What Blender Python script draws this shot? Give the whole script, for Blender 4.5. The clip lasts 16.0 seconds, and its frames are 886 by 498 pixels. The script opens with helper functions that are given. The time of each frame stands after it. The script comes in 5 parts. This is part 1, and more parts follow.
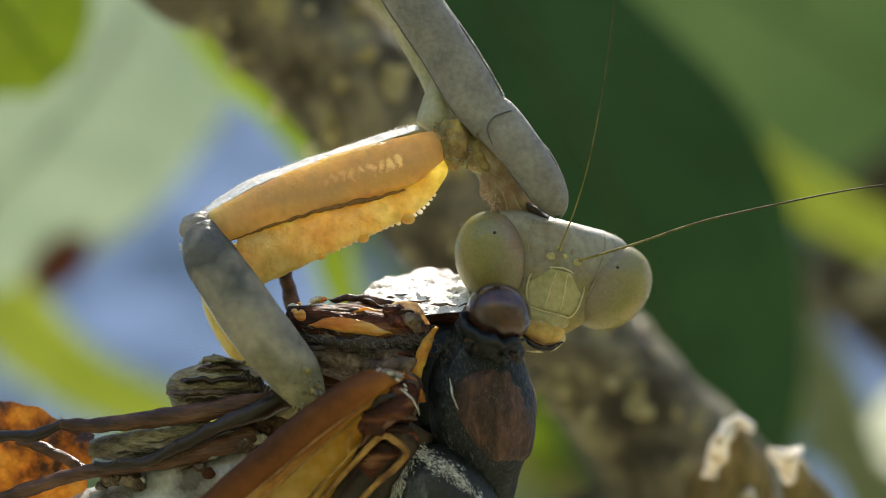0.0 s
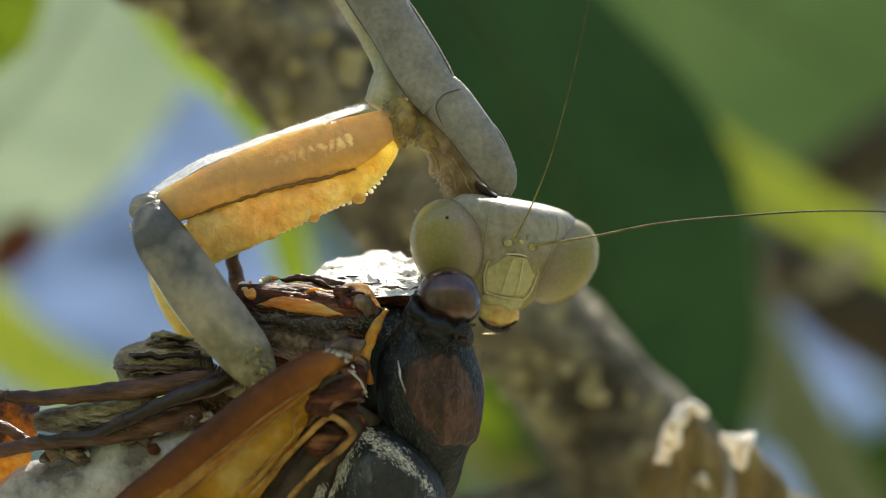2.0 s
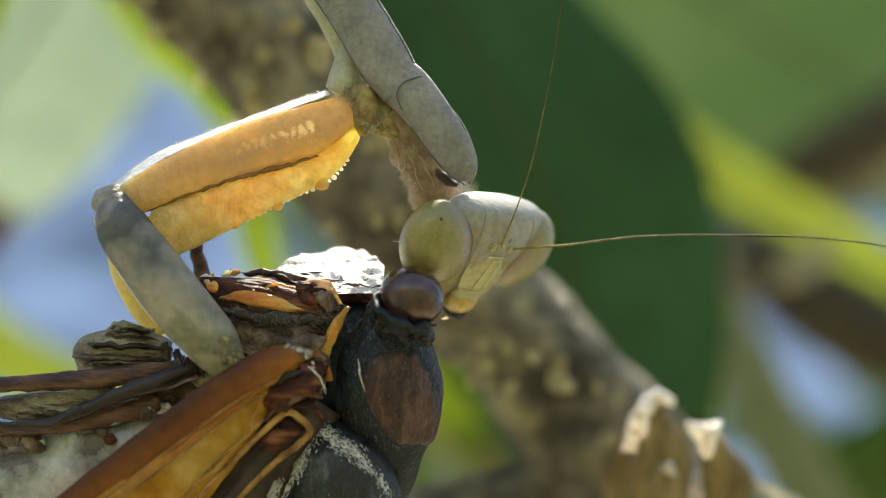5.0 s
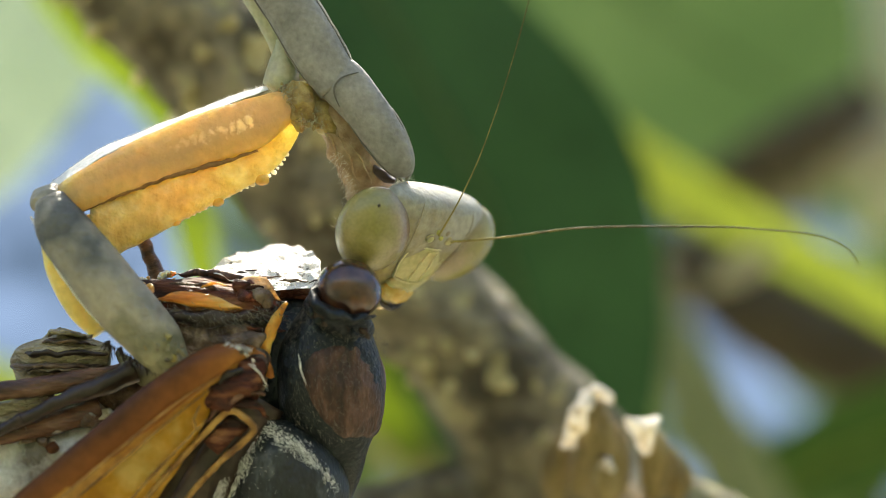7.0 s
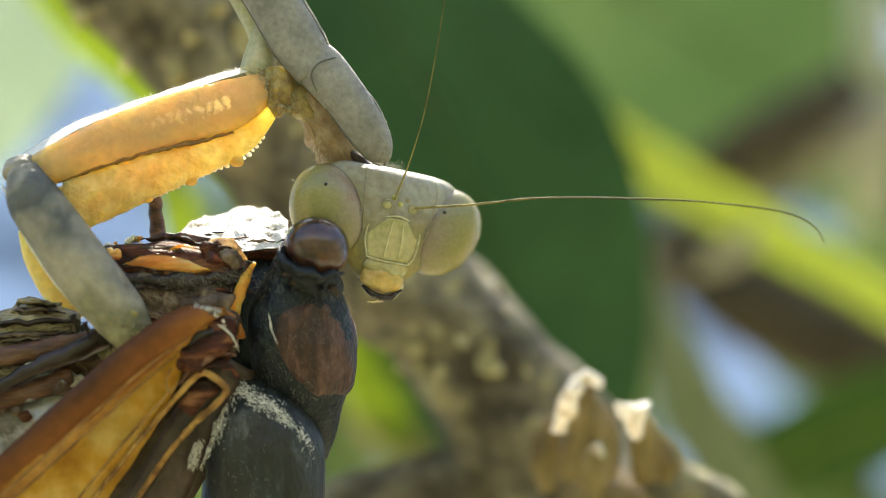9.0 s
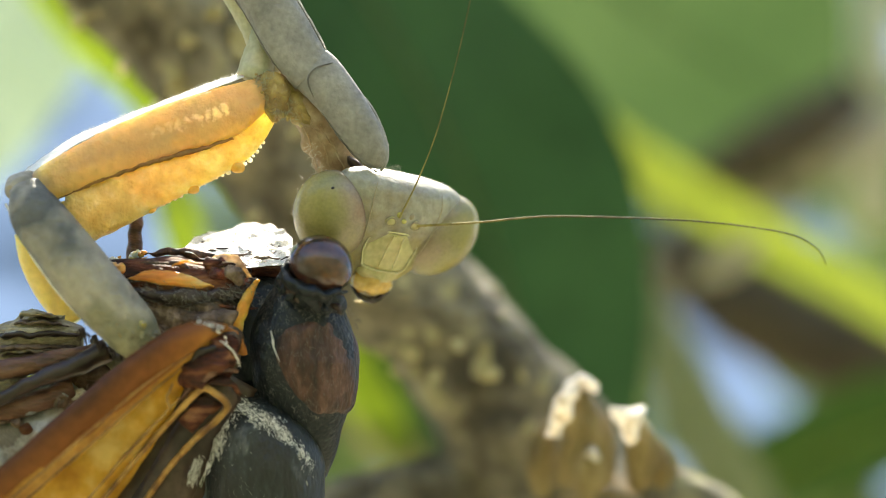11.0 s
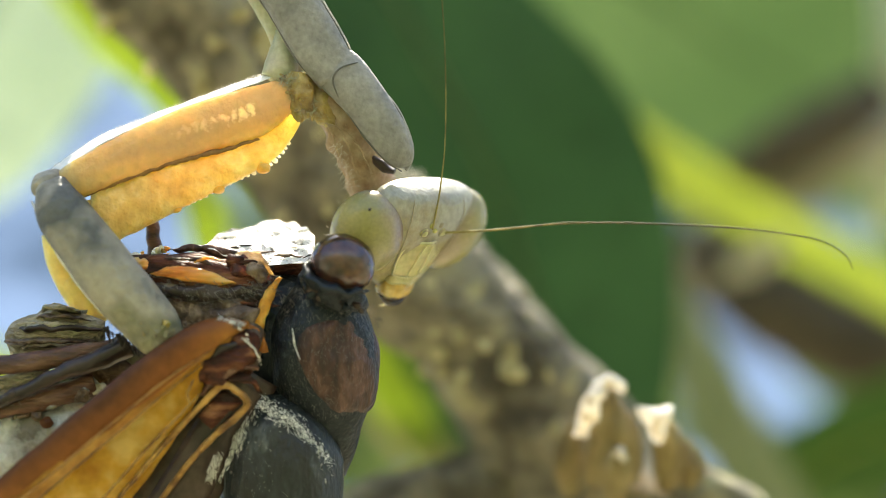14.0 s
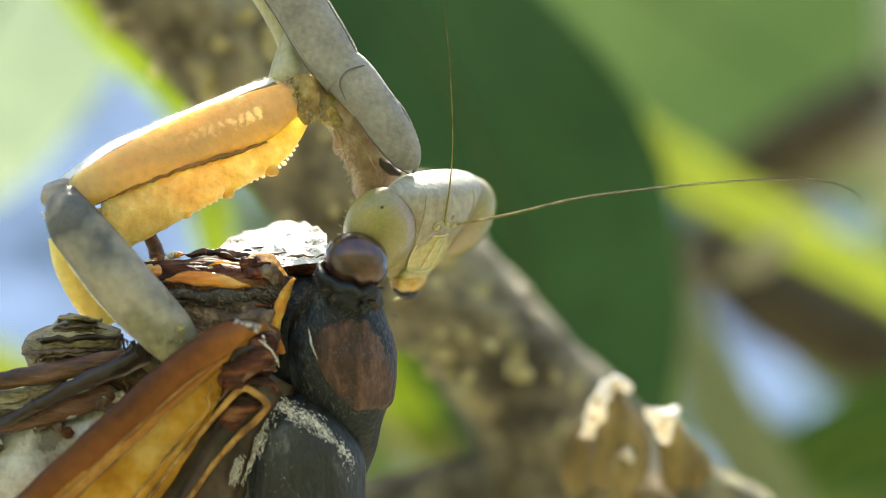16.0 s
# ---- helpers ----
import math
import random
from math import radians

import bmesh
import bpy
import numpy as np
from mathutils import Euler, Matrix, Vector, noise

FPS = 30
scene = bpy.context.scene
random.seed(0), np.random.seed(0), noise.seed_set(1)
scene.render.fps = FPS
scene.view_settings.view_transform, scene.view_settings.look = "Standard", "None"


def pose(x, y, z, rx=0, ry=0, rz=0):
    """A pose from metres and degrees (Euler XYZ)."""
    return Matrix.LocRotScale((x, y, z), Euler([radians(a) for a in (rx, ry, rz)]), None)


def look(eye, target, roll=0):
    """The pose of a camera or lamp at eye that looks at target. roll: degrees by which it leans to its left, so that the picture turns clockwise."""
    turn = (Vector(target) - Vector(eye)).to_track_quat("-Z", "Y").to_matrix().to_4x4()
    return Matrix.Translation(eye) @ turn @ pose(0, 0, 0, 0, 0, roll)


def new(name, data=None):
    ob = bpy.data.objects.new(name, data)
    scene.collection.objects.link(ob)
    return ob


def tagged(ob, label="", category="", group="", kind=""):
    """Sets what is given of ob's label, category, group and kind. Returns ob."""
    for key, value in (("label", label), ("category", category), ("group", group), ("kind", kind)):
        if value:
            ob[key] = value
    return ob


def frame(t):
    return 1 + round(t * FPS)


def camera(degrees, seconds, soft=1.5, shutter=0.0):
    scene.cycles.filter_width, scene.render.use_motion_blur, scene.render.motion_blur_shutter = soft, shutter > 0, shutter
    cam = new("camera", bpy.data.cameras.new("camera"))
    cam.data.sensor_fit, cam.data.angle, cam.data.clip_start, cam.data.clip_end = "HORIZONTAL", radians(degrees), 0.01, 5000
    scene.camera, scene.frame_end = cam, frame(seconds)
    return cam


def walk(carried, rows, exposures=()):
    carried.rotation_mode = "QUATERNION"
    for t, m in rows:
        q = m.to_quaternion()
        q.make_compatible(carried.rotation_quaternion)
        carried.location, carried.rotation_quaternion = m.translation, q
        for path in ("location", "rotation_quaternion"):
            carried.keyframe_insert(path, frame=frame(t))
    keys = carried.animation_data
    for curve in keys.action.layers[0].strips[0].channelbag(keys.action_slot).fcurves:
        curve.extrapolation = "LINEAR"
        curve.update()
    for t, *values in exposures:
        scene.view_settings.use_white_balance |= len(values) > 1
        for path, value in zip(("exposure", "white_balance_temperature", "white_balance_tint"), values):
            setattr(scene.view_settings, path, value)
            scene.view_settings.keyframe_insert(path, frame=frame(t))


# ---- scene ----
MM = 0.001
O = Vector((0.0, 0.0, 1.3))      # the mantis's place above the ground, metres
UPWARD = Matrix.Translation(O) @ Matrix.Rotation(radians(38), 4, "X") @ Matrix.Translation(-O)   # the view looks up into the shrub


def deg_pose(x, y, z, yaw=0.0, pitch=0.0, roll=0.0):
    """Millimetres from O, and turns in degrees: roll about y, then yaw about z, then pitch about x."""
    turn = Matrix.Rotation(radians(roll), 4, "Y") @ Matrix.Rotation(radians(yaw), 4, "Z") @ Matrix.Rotation(radians(pitch), 4, "X")
    return Matrix.Translation(O + Vector((x, y, z)) * MM) @ turn


# ---- camera: handheld close-up, drifting to the right and settling ----
cam = camera(28, 16.0, soft=0.5)
cam.data.dof.use_dof = True
cam.data.dof.focus_distance = 0.0623
cam.data.dof.aperture_fstop = 23.0
cam.data.dof.aperture_blades = 0


def cam_pose(x, y, z, yaw, pitch, roll):
    turn = Matrix.Rotation(radians(yaw), 4, "Z") @ Matrix.Rotation(radians(pitch), 4, "X") @ Matrix.Rotation(radians(roll), 4, "Y") @ Matrix.Rotation(radians(90), 4, "X")
    return UPWARD @ Matrix.Translation(O + Vector((x, y, z)) * MM) @ turn


walk(cam, [
    (0, cam_pose(0.000, -62.89, 0.000, 0.000, 0.000, 0.000)),
    (0.5, cam_pose(0.029, -62.89, -0.004, -0.764, -0.312, 0.042)),
    (1, cam_pose(0.060, -62.89, -0.004, -0.608, -0.256, -0.001)),
    (1.5, cam_pose(0.079, -62.89, -0.001, -0.628, -0.227, 0.087)),
    (2, cam_pose(0.080, -62.89, -0.000, -1.385, -0.479, -0.258)),
    (2.5, cam_pose(0.070, -62.89, -0.011, -1.252, -0.462, -0.026)),
    (3, cam_pose(0.060, -62.89, -0.033, -1.415, -0.730, -0.209)),
    (3.5, cam_pose(0.059, -62.89, -0.060, -1.858, -0.740, -0.251)),
    (4, cam_pose(0.064, -62.89, -0.083, -2.157, -0.757, -0.422)),
    (6.5, cam_pose(0.270, -62.89, -1.072, -3.349, -0.032, -0.263)),
    (7, cam_pose(0.216, -62.89, -1.112, -4.289, -0.032, -0.370)),
    (7.5, cam_pose(0.139, -62.89, -1.164, -4.585, -0.063, -0.436)),
    (8, cam_pose(0.054, -62.89, -1.223, -4.998, -0.106, -0.321)),
    (8.5, cam_pose(-0.017, -62.89, -1.275, -4.943, -0.249, -0.195)),
    (9, cam_pose(-0.063, -62.89, -1.314, -4.840, -0.338, -0.218)),
    (11.5, cam_pose(0.396, -62.89, -1.563, -4.645, 0.036, -0.511)),
    (12, cam_pose(0.385, -62.89, -1.565, -4.642, 0.091, -0.464)),
    (12.5, cam_pose(0.367, -62.89, -1.566, -5.048, 0.163, -0.215)),
    (13, cam_pose(0.341, -62.89, -1.558, -4.479, 0.041, -0.415)),
    (13.5, cam_pose(0.307, -62.89, -1.529, -4.486, 0.085, -0.533)),
    (14, cam_pose(0.260, -62.89, -1.469, -3.867, -0.087, -0.224)),
    (14.5, cam_pose(0.197, -62.89, -1.374, -4.542, -0.116, -0.336)),
    (15, cam_pose(0.121, -62.89, -1.260, -4.638, -0.205, -0.416)),
    (15.5, cam_pose(0.047, -62.89, -1.155, -3.675, 0.002, 0.073)),
    (16, cam_pose(-0.007, -62.89, -1.080, -3.865, -0.369, -0.182)),
], exposures=[(0.0, 0.54, 7050, 10), (4.0, 0.75, 7050, 10), (6.5, 1.02, 7250, 8.5), (9.0, 1.25, 7300, 8), (12.0, 1.40, 7300, 8), (16.0, 1.42, 7300, 8)])

# ---- daylight: high sun from behind the insects, sky all round ----
SUN = (UPWARD.to_3x3() @ Vector((0.12, 0.72, 0.68))).normalized()
world = bpy.data.worlds.new("sky")
scene.world = world
world.use_nodes = True
wn = world.node_tree
sky = wn.nodes.new("ShaderNodeTexSky")
sky.sky_type, sky.sun_disc = "NISHITA", False
sky.sun_elevation = math.asin(SUN.z)
sky.sun_rotation = math.atan2(SUN.x, SUN.y)
wn.nodes["Background"].inputs["Strength"].default_value = 0.13
wn.links.new(sky.outputs["Color"], wn.nodes["Background"].inputs["Color"])
sun = new("sun", bpy.data.lights.new("sun", "SUN"))
sun.data.energy, sun.data.angle, sun.data.color = 5.0, radians(0.53), (1.0, 0.95, 0.86)
sun.matrix_world = look(O + SUN, O)

# ---- materials ----


def shader(name, colours, scale=900.0, rough=0.5, fine=5000.0, bump=0.3, bump_size=0.00004, sss=0.0, sss_radius=(1.0, 0.6, 0.3), sss_size=0.001,
           translucent=0.0, spec=0.5, detail=4.0, coat=0.0, stretch=(1, 1, 1), spread=(0.35, 0.65), sheen=0.0, random_value=0.0, grade=None, shift=0.0, grit=0.28):
    """A procedural surface: two or three colours mixed by a coarse noise, a fine grain over it, and bump."""
    m = bpy.data.materials.new(name)
    m.use_nodes = True
    nt = m.node_tree
    n, l = nt.nodes, nt.links
    b = n["Principled BSDF"]
    tc = n.new("ShaderNodeTexCoord")
    mp = n.new("ShaderNodeMapping")
    mp.inputs["Scale"].default_value = stretch
    l.new(tc.outputs["Object"], mp.inputs["Vector"])
    nz = n.new("ShaderNodeTexNoise")
    nz.inputs["Scale"].default_value, nz.inputs["Detail"].default_value, nz.inputs["Roughness"].default_value = scale, detail, 0.6
    l.new(mp.outputs["Vector"], nz.inputs["Vector"])
    ramp = n.new("ShaderNodeValToRGB")
    e = ramp.color_ramp.elements
    while len(e) < len(colours):
        e.new(0.5)
    for i, c in enumerate(colours):
        e[i].position = spread[0] + (spread[1] - spread[0]) * i / max(1, len(colours) - 1)
        e[i].color = (*c, 1)
    if grade:
        dp = n.new("ShaderNodeVectorMath")
        dp.operation = "DOT_PRODUCT"
        l.new(tc.outputs["Object"], dp.inputs[0])
        dp.inputs[1].default_value = grade
        ad = n.new("ShaderNodeMath")
        l.new(dp.outputs["Value"], ad.inputs[0])
        l.new(nz.outputs["Fac"], ad.inputs[1])
        off = n.new("ShaderNodeMath")
        l.new(ad.outputs[0], off.inputs[0])
        off.inputs[1].default_value = shift
        l.new(off.outputs[0], ramp.inputs["Fac"])
    else:
        l.new(nz.outputs["Fac"], ramp.inputs["Fac"])
    fn = n.new("ShaderNodeTexNoise")
    fn.inputs["Scale"].default_value, fn.inputs["Detail"].default_value = fine, 3.0
    l.new(mp.outputs["Vector"], fn.inputs["Vector"])
    grain = n.new("ShaderNodeMapRange")
    grain.inputs["To Min"].default_value, grain.inputs["To Max"].default_value = 1 - grit, 1 + grit
    l.new(fn.outputs["Fac"], grain.inputs["Value"])
    mix = n.new("ShaderNodeMix")
    mix.data_type, mix.blend_type = "RGBA", "MULTIPLY"
    mix.inputs[0].default_value = 1.0
    l.new(ramp.outputs["Color"], mix.inputs[6])
    l.new(grain.outputs["Result"], mix.inputs[7])
    colour = mix.outputs[2]
    if random_value:
        info = n.new("ShaderNodeObjectInfo")
        mr = n.new("ShaderNodeMapRange")
        mr.inputs["To Min"].default_value, mr.inputs["To Max"].default_value = 1 - random_value, 1 + random_value
        l.new(info.outputs["Random"], mr.inputs["Value"])
        hs = n.new("ShaderNodeHueSaturation")
        l.new(mr.outputs["Result"], hs.inputs["Value"])
        l.new(colour, hs.inputs["Color"])
        colour = hs.outputs["Color"]
    l.new(colour, b.inputs["Base Color"])
    rr = n.new("ShaderNodeMapRange")
    rr.inputs["To Min"].default_value, rr.inputs["To Max"].default_value = max(0.03, rough - 0.12), min(1.0, rough + 0.12)
    l.new(nz.outputs["Fac"], rr.inputs["Value"])
    l.new(rr.outputs["Result"], b.inputs["Roughness"])
    b.inputs["Specular IOR Level"].default_value = spec
    if coat:
        b.inputs["Coat Weight"].default_value, b.inputs["Coat Roughness"].default_value = coat, 0.08
    if sheen:
        b.inputs["Sheen Weight"].default_value, b.inputs["Sheen Roughness"].default_value = sheen, 0.4
    if sss:
        b.inputs["Subsurface Weight"].default_value = sss
        b.inputs["Subsurface Radius"].default_value = sss_radius
        b.inputs["Subsurface Scale"].default_value = sss_size
    if bump:
        bp = n.new("ShaderNodeBump")
        bp.inputs["Strength"].default_value, bp.inputs["Distance"].default_value = bump, bump_size
        add = n.new("ShaderNodeMath")
        l.new(nz.outputs["Fac"], add.inputs[0])
        l.new(fn.outputs["Fac"], add.inputs[1])
        l.new(add.outputs[0], bp.inputs["Height"])
        l.new(bp.outputs["Normal"], b.inputs["Normal"])
    if translucent:
        tr = n.new("ShaderNodeBsdfTranslucent")
        l.new(colour, tr.inputs["Color"])
        ms = n.new("ShaderNodeMixShader")
        ms.inputs[0].default_value = translucent
        l.new(b.outputs[0], ms.inputs[1])
        l.new(tr.outputs[0], ms.inputs[2])
        l.new(ms.outputs[0], n["Material Output"].inputs["Surface"])
    return m


M = dict(
    thorax=shader("grey_cuticle", [(0.17, 0.175, 0.172), (0.25, 0.252, 0.246), (0.34, 0.335, 0.32)], 600, 0.55, 5200, 0.9, 0.00008, spread=(0.32, 0.68), grit=0.4, detail=4.0),
    thorax_edge=shader("dark_margin", [(0.10, 0.10, 0.09), (0.2, 0.19, 0.17)], 1500, 0.6),
    sternum=shader("pale_green_cuticle", [(0.36, 0.38, 0.24), (0.5, 0.5, 0.38)], 900, 0.5, 5000, 0.3, sss=0.5, sss_size=0.0006),
    neck=shader("brown_membrane", [(0.30, 0.20, 0.12), (0.46, 0.36, 0.25)], 1600, 0.5, 6000, 0.6, 0.0001, sss=0.5, sss_size=0.0006),
    joint=shader("olive_joint", [(0.24, 0.16, 0.06), (0.40, 0.30, 0.12), (0.54, 0.45, 0.22)], 1300, 0.5, 6000, 0.7, 0.0001, sss=1.0, sss_radius=(1, 0.8, 0.3), sss_size=0.0012),
    # ramp across the coxa: greyer middle, brighter stops for the backlit edge glow
    coxa=shader("amber_cuticle", [(0.88, 0.61, 0.24), (0.66, 0.48, 0.20), (0.52, 0.40, 0.21), (0.56, 0.43, 0.20), (0.84, 0.58, 0.23), (0.55, 0.31, 0.11)], 240, 0.36, 3000, 0.8, 0.00014, sss=1.0, sss_radius=(1.0, 0.76, 0.38), sss_size=0.0023, spread=(0.18, 0.92), grade=(-125, 0, 320), grit=0.2, detail=4.0),
    coxa_low=shader("orange_amber_cuticle", [(0.62, 0.42, 0.13), (0.76, 0.56, 0.22), (0.86, 0.72, 0.42)], 1300, 0.34, 3000, 1.0, 0.0002, sss=1.0, sss_radius=(1.0, 0.74, 0.38), sss_size=0.0022, grit=0.26, detail=4.0, spread=(0.28, 0.76)),
    coxa_groove=shader("brown_groove", [(0.18, 0.095, 0.035), (0.34, 0.19, 0.08)], 1800, 0.6),
    coxa_spot=shader("pale_amber_spot", [(0.95, 0.75, 0.42), (0.95, 0.82, 0.55)], 1500, 0.4, sss=1.0, sss_radius=(1, 0.7, 0.35), sss_size=0.001),
    # near-white colour carries the rim light; also used for pale crust
    rim=shader("white_rim_light_and_crust", [(0.55, 0.50, 0.45), (0.86, 0.84, 0.82), (0.93, 0.92, 0.90)], 1500, 0.4, 6000, 0.5, 0.0001, spread=(0.24, 0.38)),
    tubercle=shader("orange_tubercle", [(0.90, 0.46, 0.08), (0.98, 0.60, 0.16)], 1500, 0.25),
    femur=shader("mottled_grey_cuticle", [(0.42, 0.39, 0.33), (0.13, 0.135, 0.135), (0.08, 0.09, 0.095), (0.27, 0.265, 0.24), (0.37, 0.35, 0.29), (0.20, 0.20, 0.14), (0.36, 0.34, 0.23)], 300, 0.55, 3600, 1.0, 0.00014, spread=(0.24, 0.96), grit=0.32, detail=3.0, grade=(54, 0, -84)),
    head=shader("grey_green_cuticle", [(0.31, 0.265, 0.09), (0.295, 0.27, 0.15), (0.305, 0.285, 0.23), (0.34, 0.345, 0.305), (0.40, 0.41, 0.375)], 620, 0.42, 4200, 0.7, 0.00006, sss=0.6, sss_radius=(1, 0.88, 0.45), sss_size=0.0009, spread=(0.28, 0.74), grade=(0, 0, 90), grit=0.42, detail=8.0),
    face=shader("olive_face_cuticle", [(0.42, 0.40, 0.20), (0.56, 0.52, 0.30)], 1200, 0.42, 5000, 0.4, sss=0.5, sss_size=0.0005),
    ridge=shader("pale_ridge", [(0.62, 0.58, 0.34), (0.72, 0.68, 0.46)], 1500, 0.4, sss=0.4, sss_size=0.0004),
    stripe=shader("dark_stripe", [(0.30, 0.27, 0.19), (0.38, 0.34, 0.26)], 1500, 0.5),
    ocellus=shader("yellow_ocellus", [(0.48, 0.47, 0.14), (0.6, 0.58, 0.24)], 1500, 0.2),
    pupil=shader("dark_pupil", [(0.01, 0.008, 0.008), (0.02, 0.012, 0.012)], 1500, 0.3),
    labrum=shader("amber_mouth", [(0.42, 0.26, 0.06), (0.60, 0.42, 0.14), (0.66, 0.54, 0.28)], 900, 0.25, 5000, 0.4, sss=0.8, sss_radius=(1, 0.7, 0.25), sss_size=0.0009),
    mandible=shader("black_mandible", [(0.012, 0.01, 0.008), (0.03, 0.02, 0.015)], 1500, 0.25),
    palp=shader("pale_palp", [(0.7, 0.62, 0.4), (0.85, 0.8, 0.6)], 1500, 0.35, sss=0.6, sss_size=0.0005),
    antenna=shader("straw_antenna", [(0.34, 0.29, 0.10), (0.20, 0.165, 0.06), (0.085, 0.07, 0.03), (0.05, 0.042, 0.022)], 2500, 0.7, spec=0.2, grade=(75, 0, 40), shift=-0.25, spread=(0.2, 0.95)),
    black=shader("black_cuticle", [(0.004, 0.005, 0.007), (0.010, 0.013, 0.015), (0.10, 0.112, 0.118)], 1900, 0.44, 5600, 0.9, 0.00008, spec=0.5, spread=(0.45, 0.78), grit=0.6, sheen=0.03, detail=10.0),
    # pale stretched streaks put a brushed sheen into the waxed cuticle's colour
    slate=shader("blue_grey_waxed_sheen_cuticle", [(0.006, 0.009, 0.012), (0.018, 0.025, 0.030), (0.14, 0.158, 0.165)], 900, 0.33, 5200, 0.9, 0.00008, stretch=(1.6, 1, 0.6), spread=(0.40, 0.74), grit=0.55, sheen=0.05, detail=9.0),
    maroon=shader("maroon_cuticle", [(0.014, 0.007, 0.007), (0.058, 0.024, 0.018), (0.16, 0.085, 0.066)], 1100, 0.5, 5200, 0.9, 0.00008, stretch=(1.8, 1, 0.6), spread=(0.36, 0.70), grit=0.6, detail=8.0, sheen=0.05),
    # white for the powdery wax, and for glints painted at the wing base
    dust_and_glint=shader("white_dust_and_glint", [(0.66, 0.67, 0.65), (0.86, 0.86, 0.84)], 2200, 0.8, 7000, 1.0, 0.0001),
    prey_eye=shader("brown_compound_eye", [(0.014, 0.006, 0.005), (0.042, 0.016, 0.010), (0.12, 0.05, 0.022)], 420, 0.2, 8000, 0.08, 0.00002, coat=0.6, spec=0.6, sss=0.3, sss_radius=(1, 0.5, 0.25), sss_size=0.0009, spread=(0.40, 0.66)),
    flesh=shader("torn_flesh", [(0.022, 0.010, 0.008), (0.10, 0.030, 0.016), (0.26, 0.12, 0.06)], 1300, 0.6, 4500, 1.0, 0.0002, stretch=(0.4, 1, 1.6), spread=(0.38, 0.68), spec=0.25),
    orange=shader("orange_membrane", [(0.18, 0.045, 0.015), (0.66, 0.20, 0.035), (0.86, 0.35, 0.075), (0.92, 0.50, 0.18)], 800, 0.35, 4500, 0.7, 0.0001, stretch=(0.3, 1, 2.0), spread=(0.34, 0.66), sss=0.5, sss_radius=(1, 0.5, 0.2), sss_size=0.0008),
    amber_membrane=shader("amber_neck_membrane", [(0.34, 0.11, 0.02), (0.68, 0.28, 0.04), (0.84, 0.46, 0.12)], 700, 0.35, 4500, 0.6, 0.0001, spread=(0.36, 0.64), sss=0.8, sss_radius=(1, 0.5, 0.2), sss_size=0.0009),
    flap=shader("pinkish_torn_skin", [(0.20, 0.09, 0.06), (0.46, 0.29, 0.21), (0.62, 0.48, 0.38)], 900, 0.4, 4500, 0.8, 0.0001, spread=(0.36, 0.62), sss=0.4, sss_size=0.0006),
    # near-white denticles carry the glints along the keel's lower edge
    denticle=shader("glint_pale_denticle", [(0.80, 0.66, 0.42), (0.92, 0.86, 0.72)], 1500, 0.3, sss=1.0, sss_radius=(1, 0.85, 0.6), sss_size=0.0006),
    # the ramp's white puts the sun glare into the membrane's colour
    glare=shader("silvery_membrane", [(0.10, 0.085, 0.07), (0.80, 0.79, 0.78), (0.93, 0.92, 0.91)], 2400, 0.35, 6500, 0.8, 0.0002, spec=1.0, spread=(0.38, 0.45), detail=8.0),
    greybrown=shader("grey_brown_tissue", [(0.05, 0.032, 0.024), (0.16, 0.11, 0.08), (0.34, 0.27, 0.21)], 900, 0.42, 4500, 1.0, 0.0002, spread=(0.38, 0.66)),
    costal_band=shader("amber_brown_band", [(0.36, 0.15, 0.03), (0.52, 0.27, 0.055), (0.66, 0.40, 0.10)], 360, 0.36, 3800, 0.6, translucent=0.3, spread=(0.36, 0.68), grit=0.35),
    rust=shader("rust_membrane", [(0.22, 0.07, 0.02), (0.52, 0.20, 0.045), (0.70, 0.36, 0.10)], 700, 0.35, 4200, 0.8, translucent=0.25, spread=(0.36, 0.66)),
    costa=shader("red_brown_vein", [(0.09, 0.034, 0.014), (0.16, 0.056, 0.018), (0.21, 0.074, 0.021), (0.27, 0.105, 0.026), (0.40, 0.19, 0.045)], 420, 0.45, 3800, 0.8, spread=(0.18, 0.98), grit=0.45, stretch=(0.6, 1, 0.6), grade=(310, 0, -373), shift=0.69, spec=0.2),
    wing=shader("amber_wing_membrane", [(0.60, 0.27, 0.03), (0.82, 0.44, 0.06), (0.95, 0.64, 0.18)], 460, 0.25, 1500, 0.8, 0.0001, translucent=0.6, spread=(0.36, 0.62), grit=0.18),
    # dark folds of the wing, also the shade filling gaps
    wing_dark=shader("dark_fold_and_shade", [(0.020, 0.012, 0.010), (0.050, 0.031, 0.023), (0.085, 0.058, 0.045)], 500, 0.35, 4000, 0.6),
    vein=shader("ochre_vein", [(0.14, 0.06, 0.014), (0.31, 0.16, 0.04), (0.46, 0.27, 0.075)], 1500, 0.35),
    wing_orange=shader("orange_hindwing", [(0.05, 0.018, 0.008), (0.42, 0.12, 0.015), (0.66, 0.24, 0.025), (0.75, 0.34, 0.05)], 700, 0.4, 3500, 0.8, translucent=0.16, spread=(0.40, 0.68), grit=0.55),
    leg=shader("brown_leg", [(0.04, 0.017, 0.012), (0.12, 0.055, 0.034), (0.22, 0.12, 0.08)], 800, 0.38, 4200, 0.9, 0.0001, stretch=(0.5, 1, 2), spread=(0.38, 0.64), grit=0.4),
    leg_dark=shader("black_leg", [(0.015, 0.01, 0.01), (0.05, 0.03, 0.026)], 700, 0.35, 5000, 0.4),
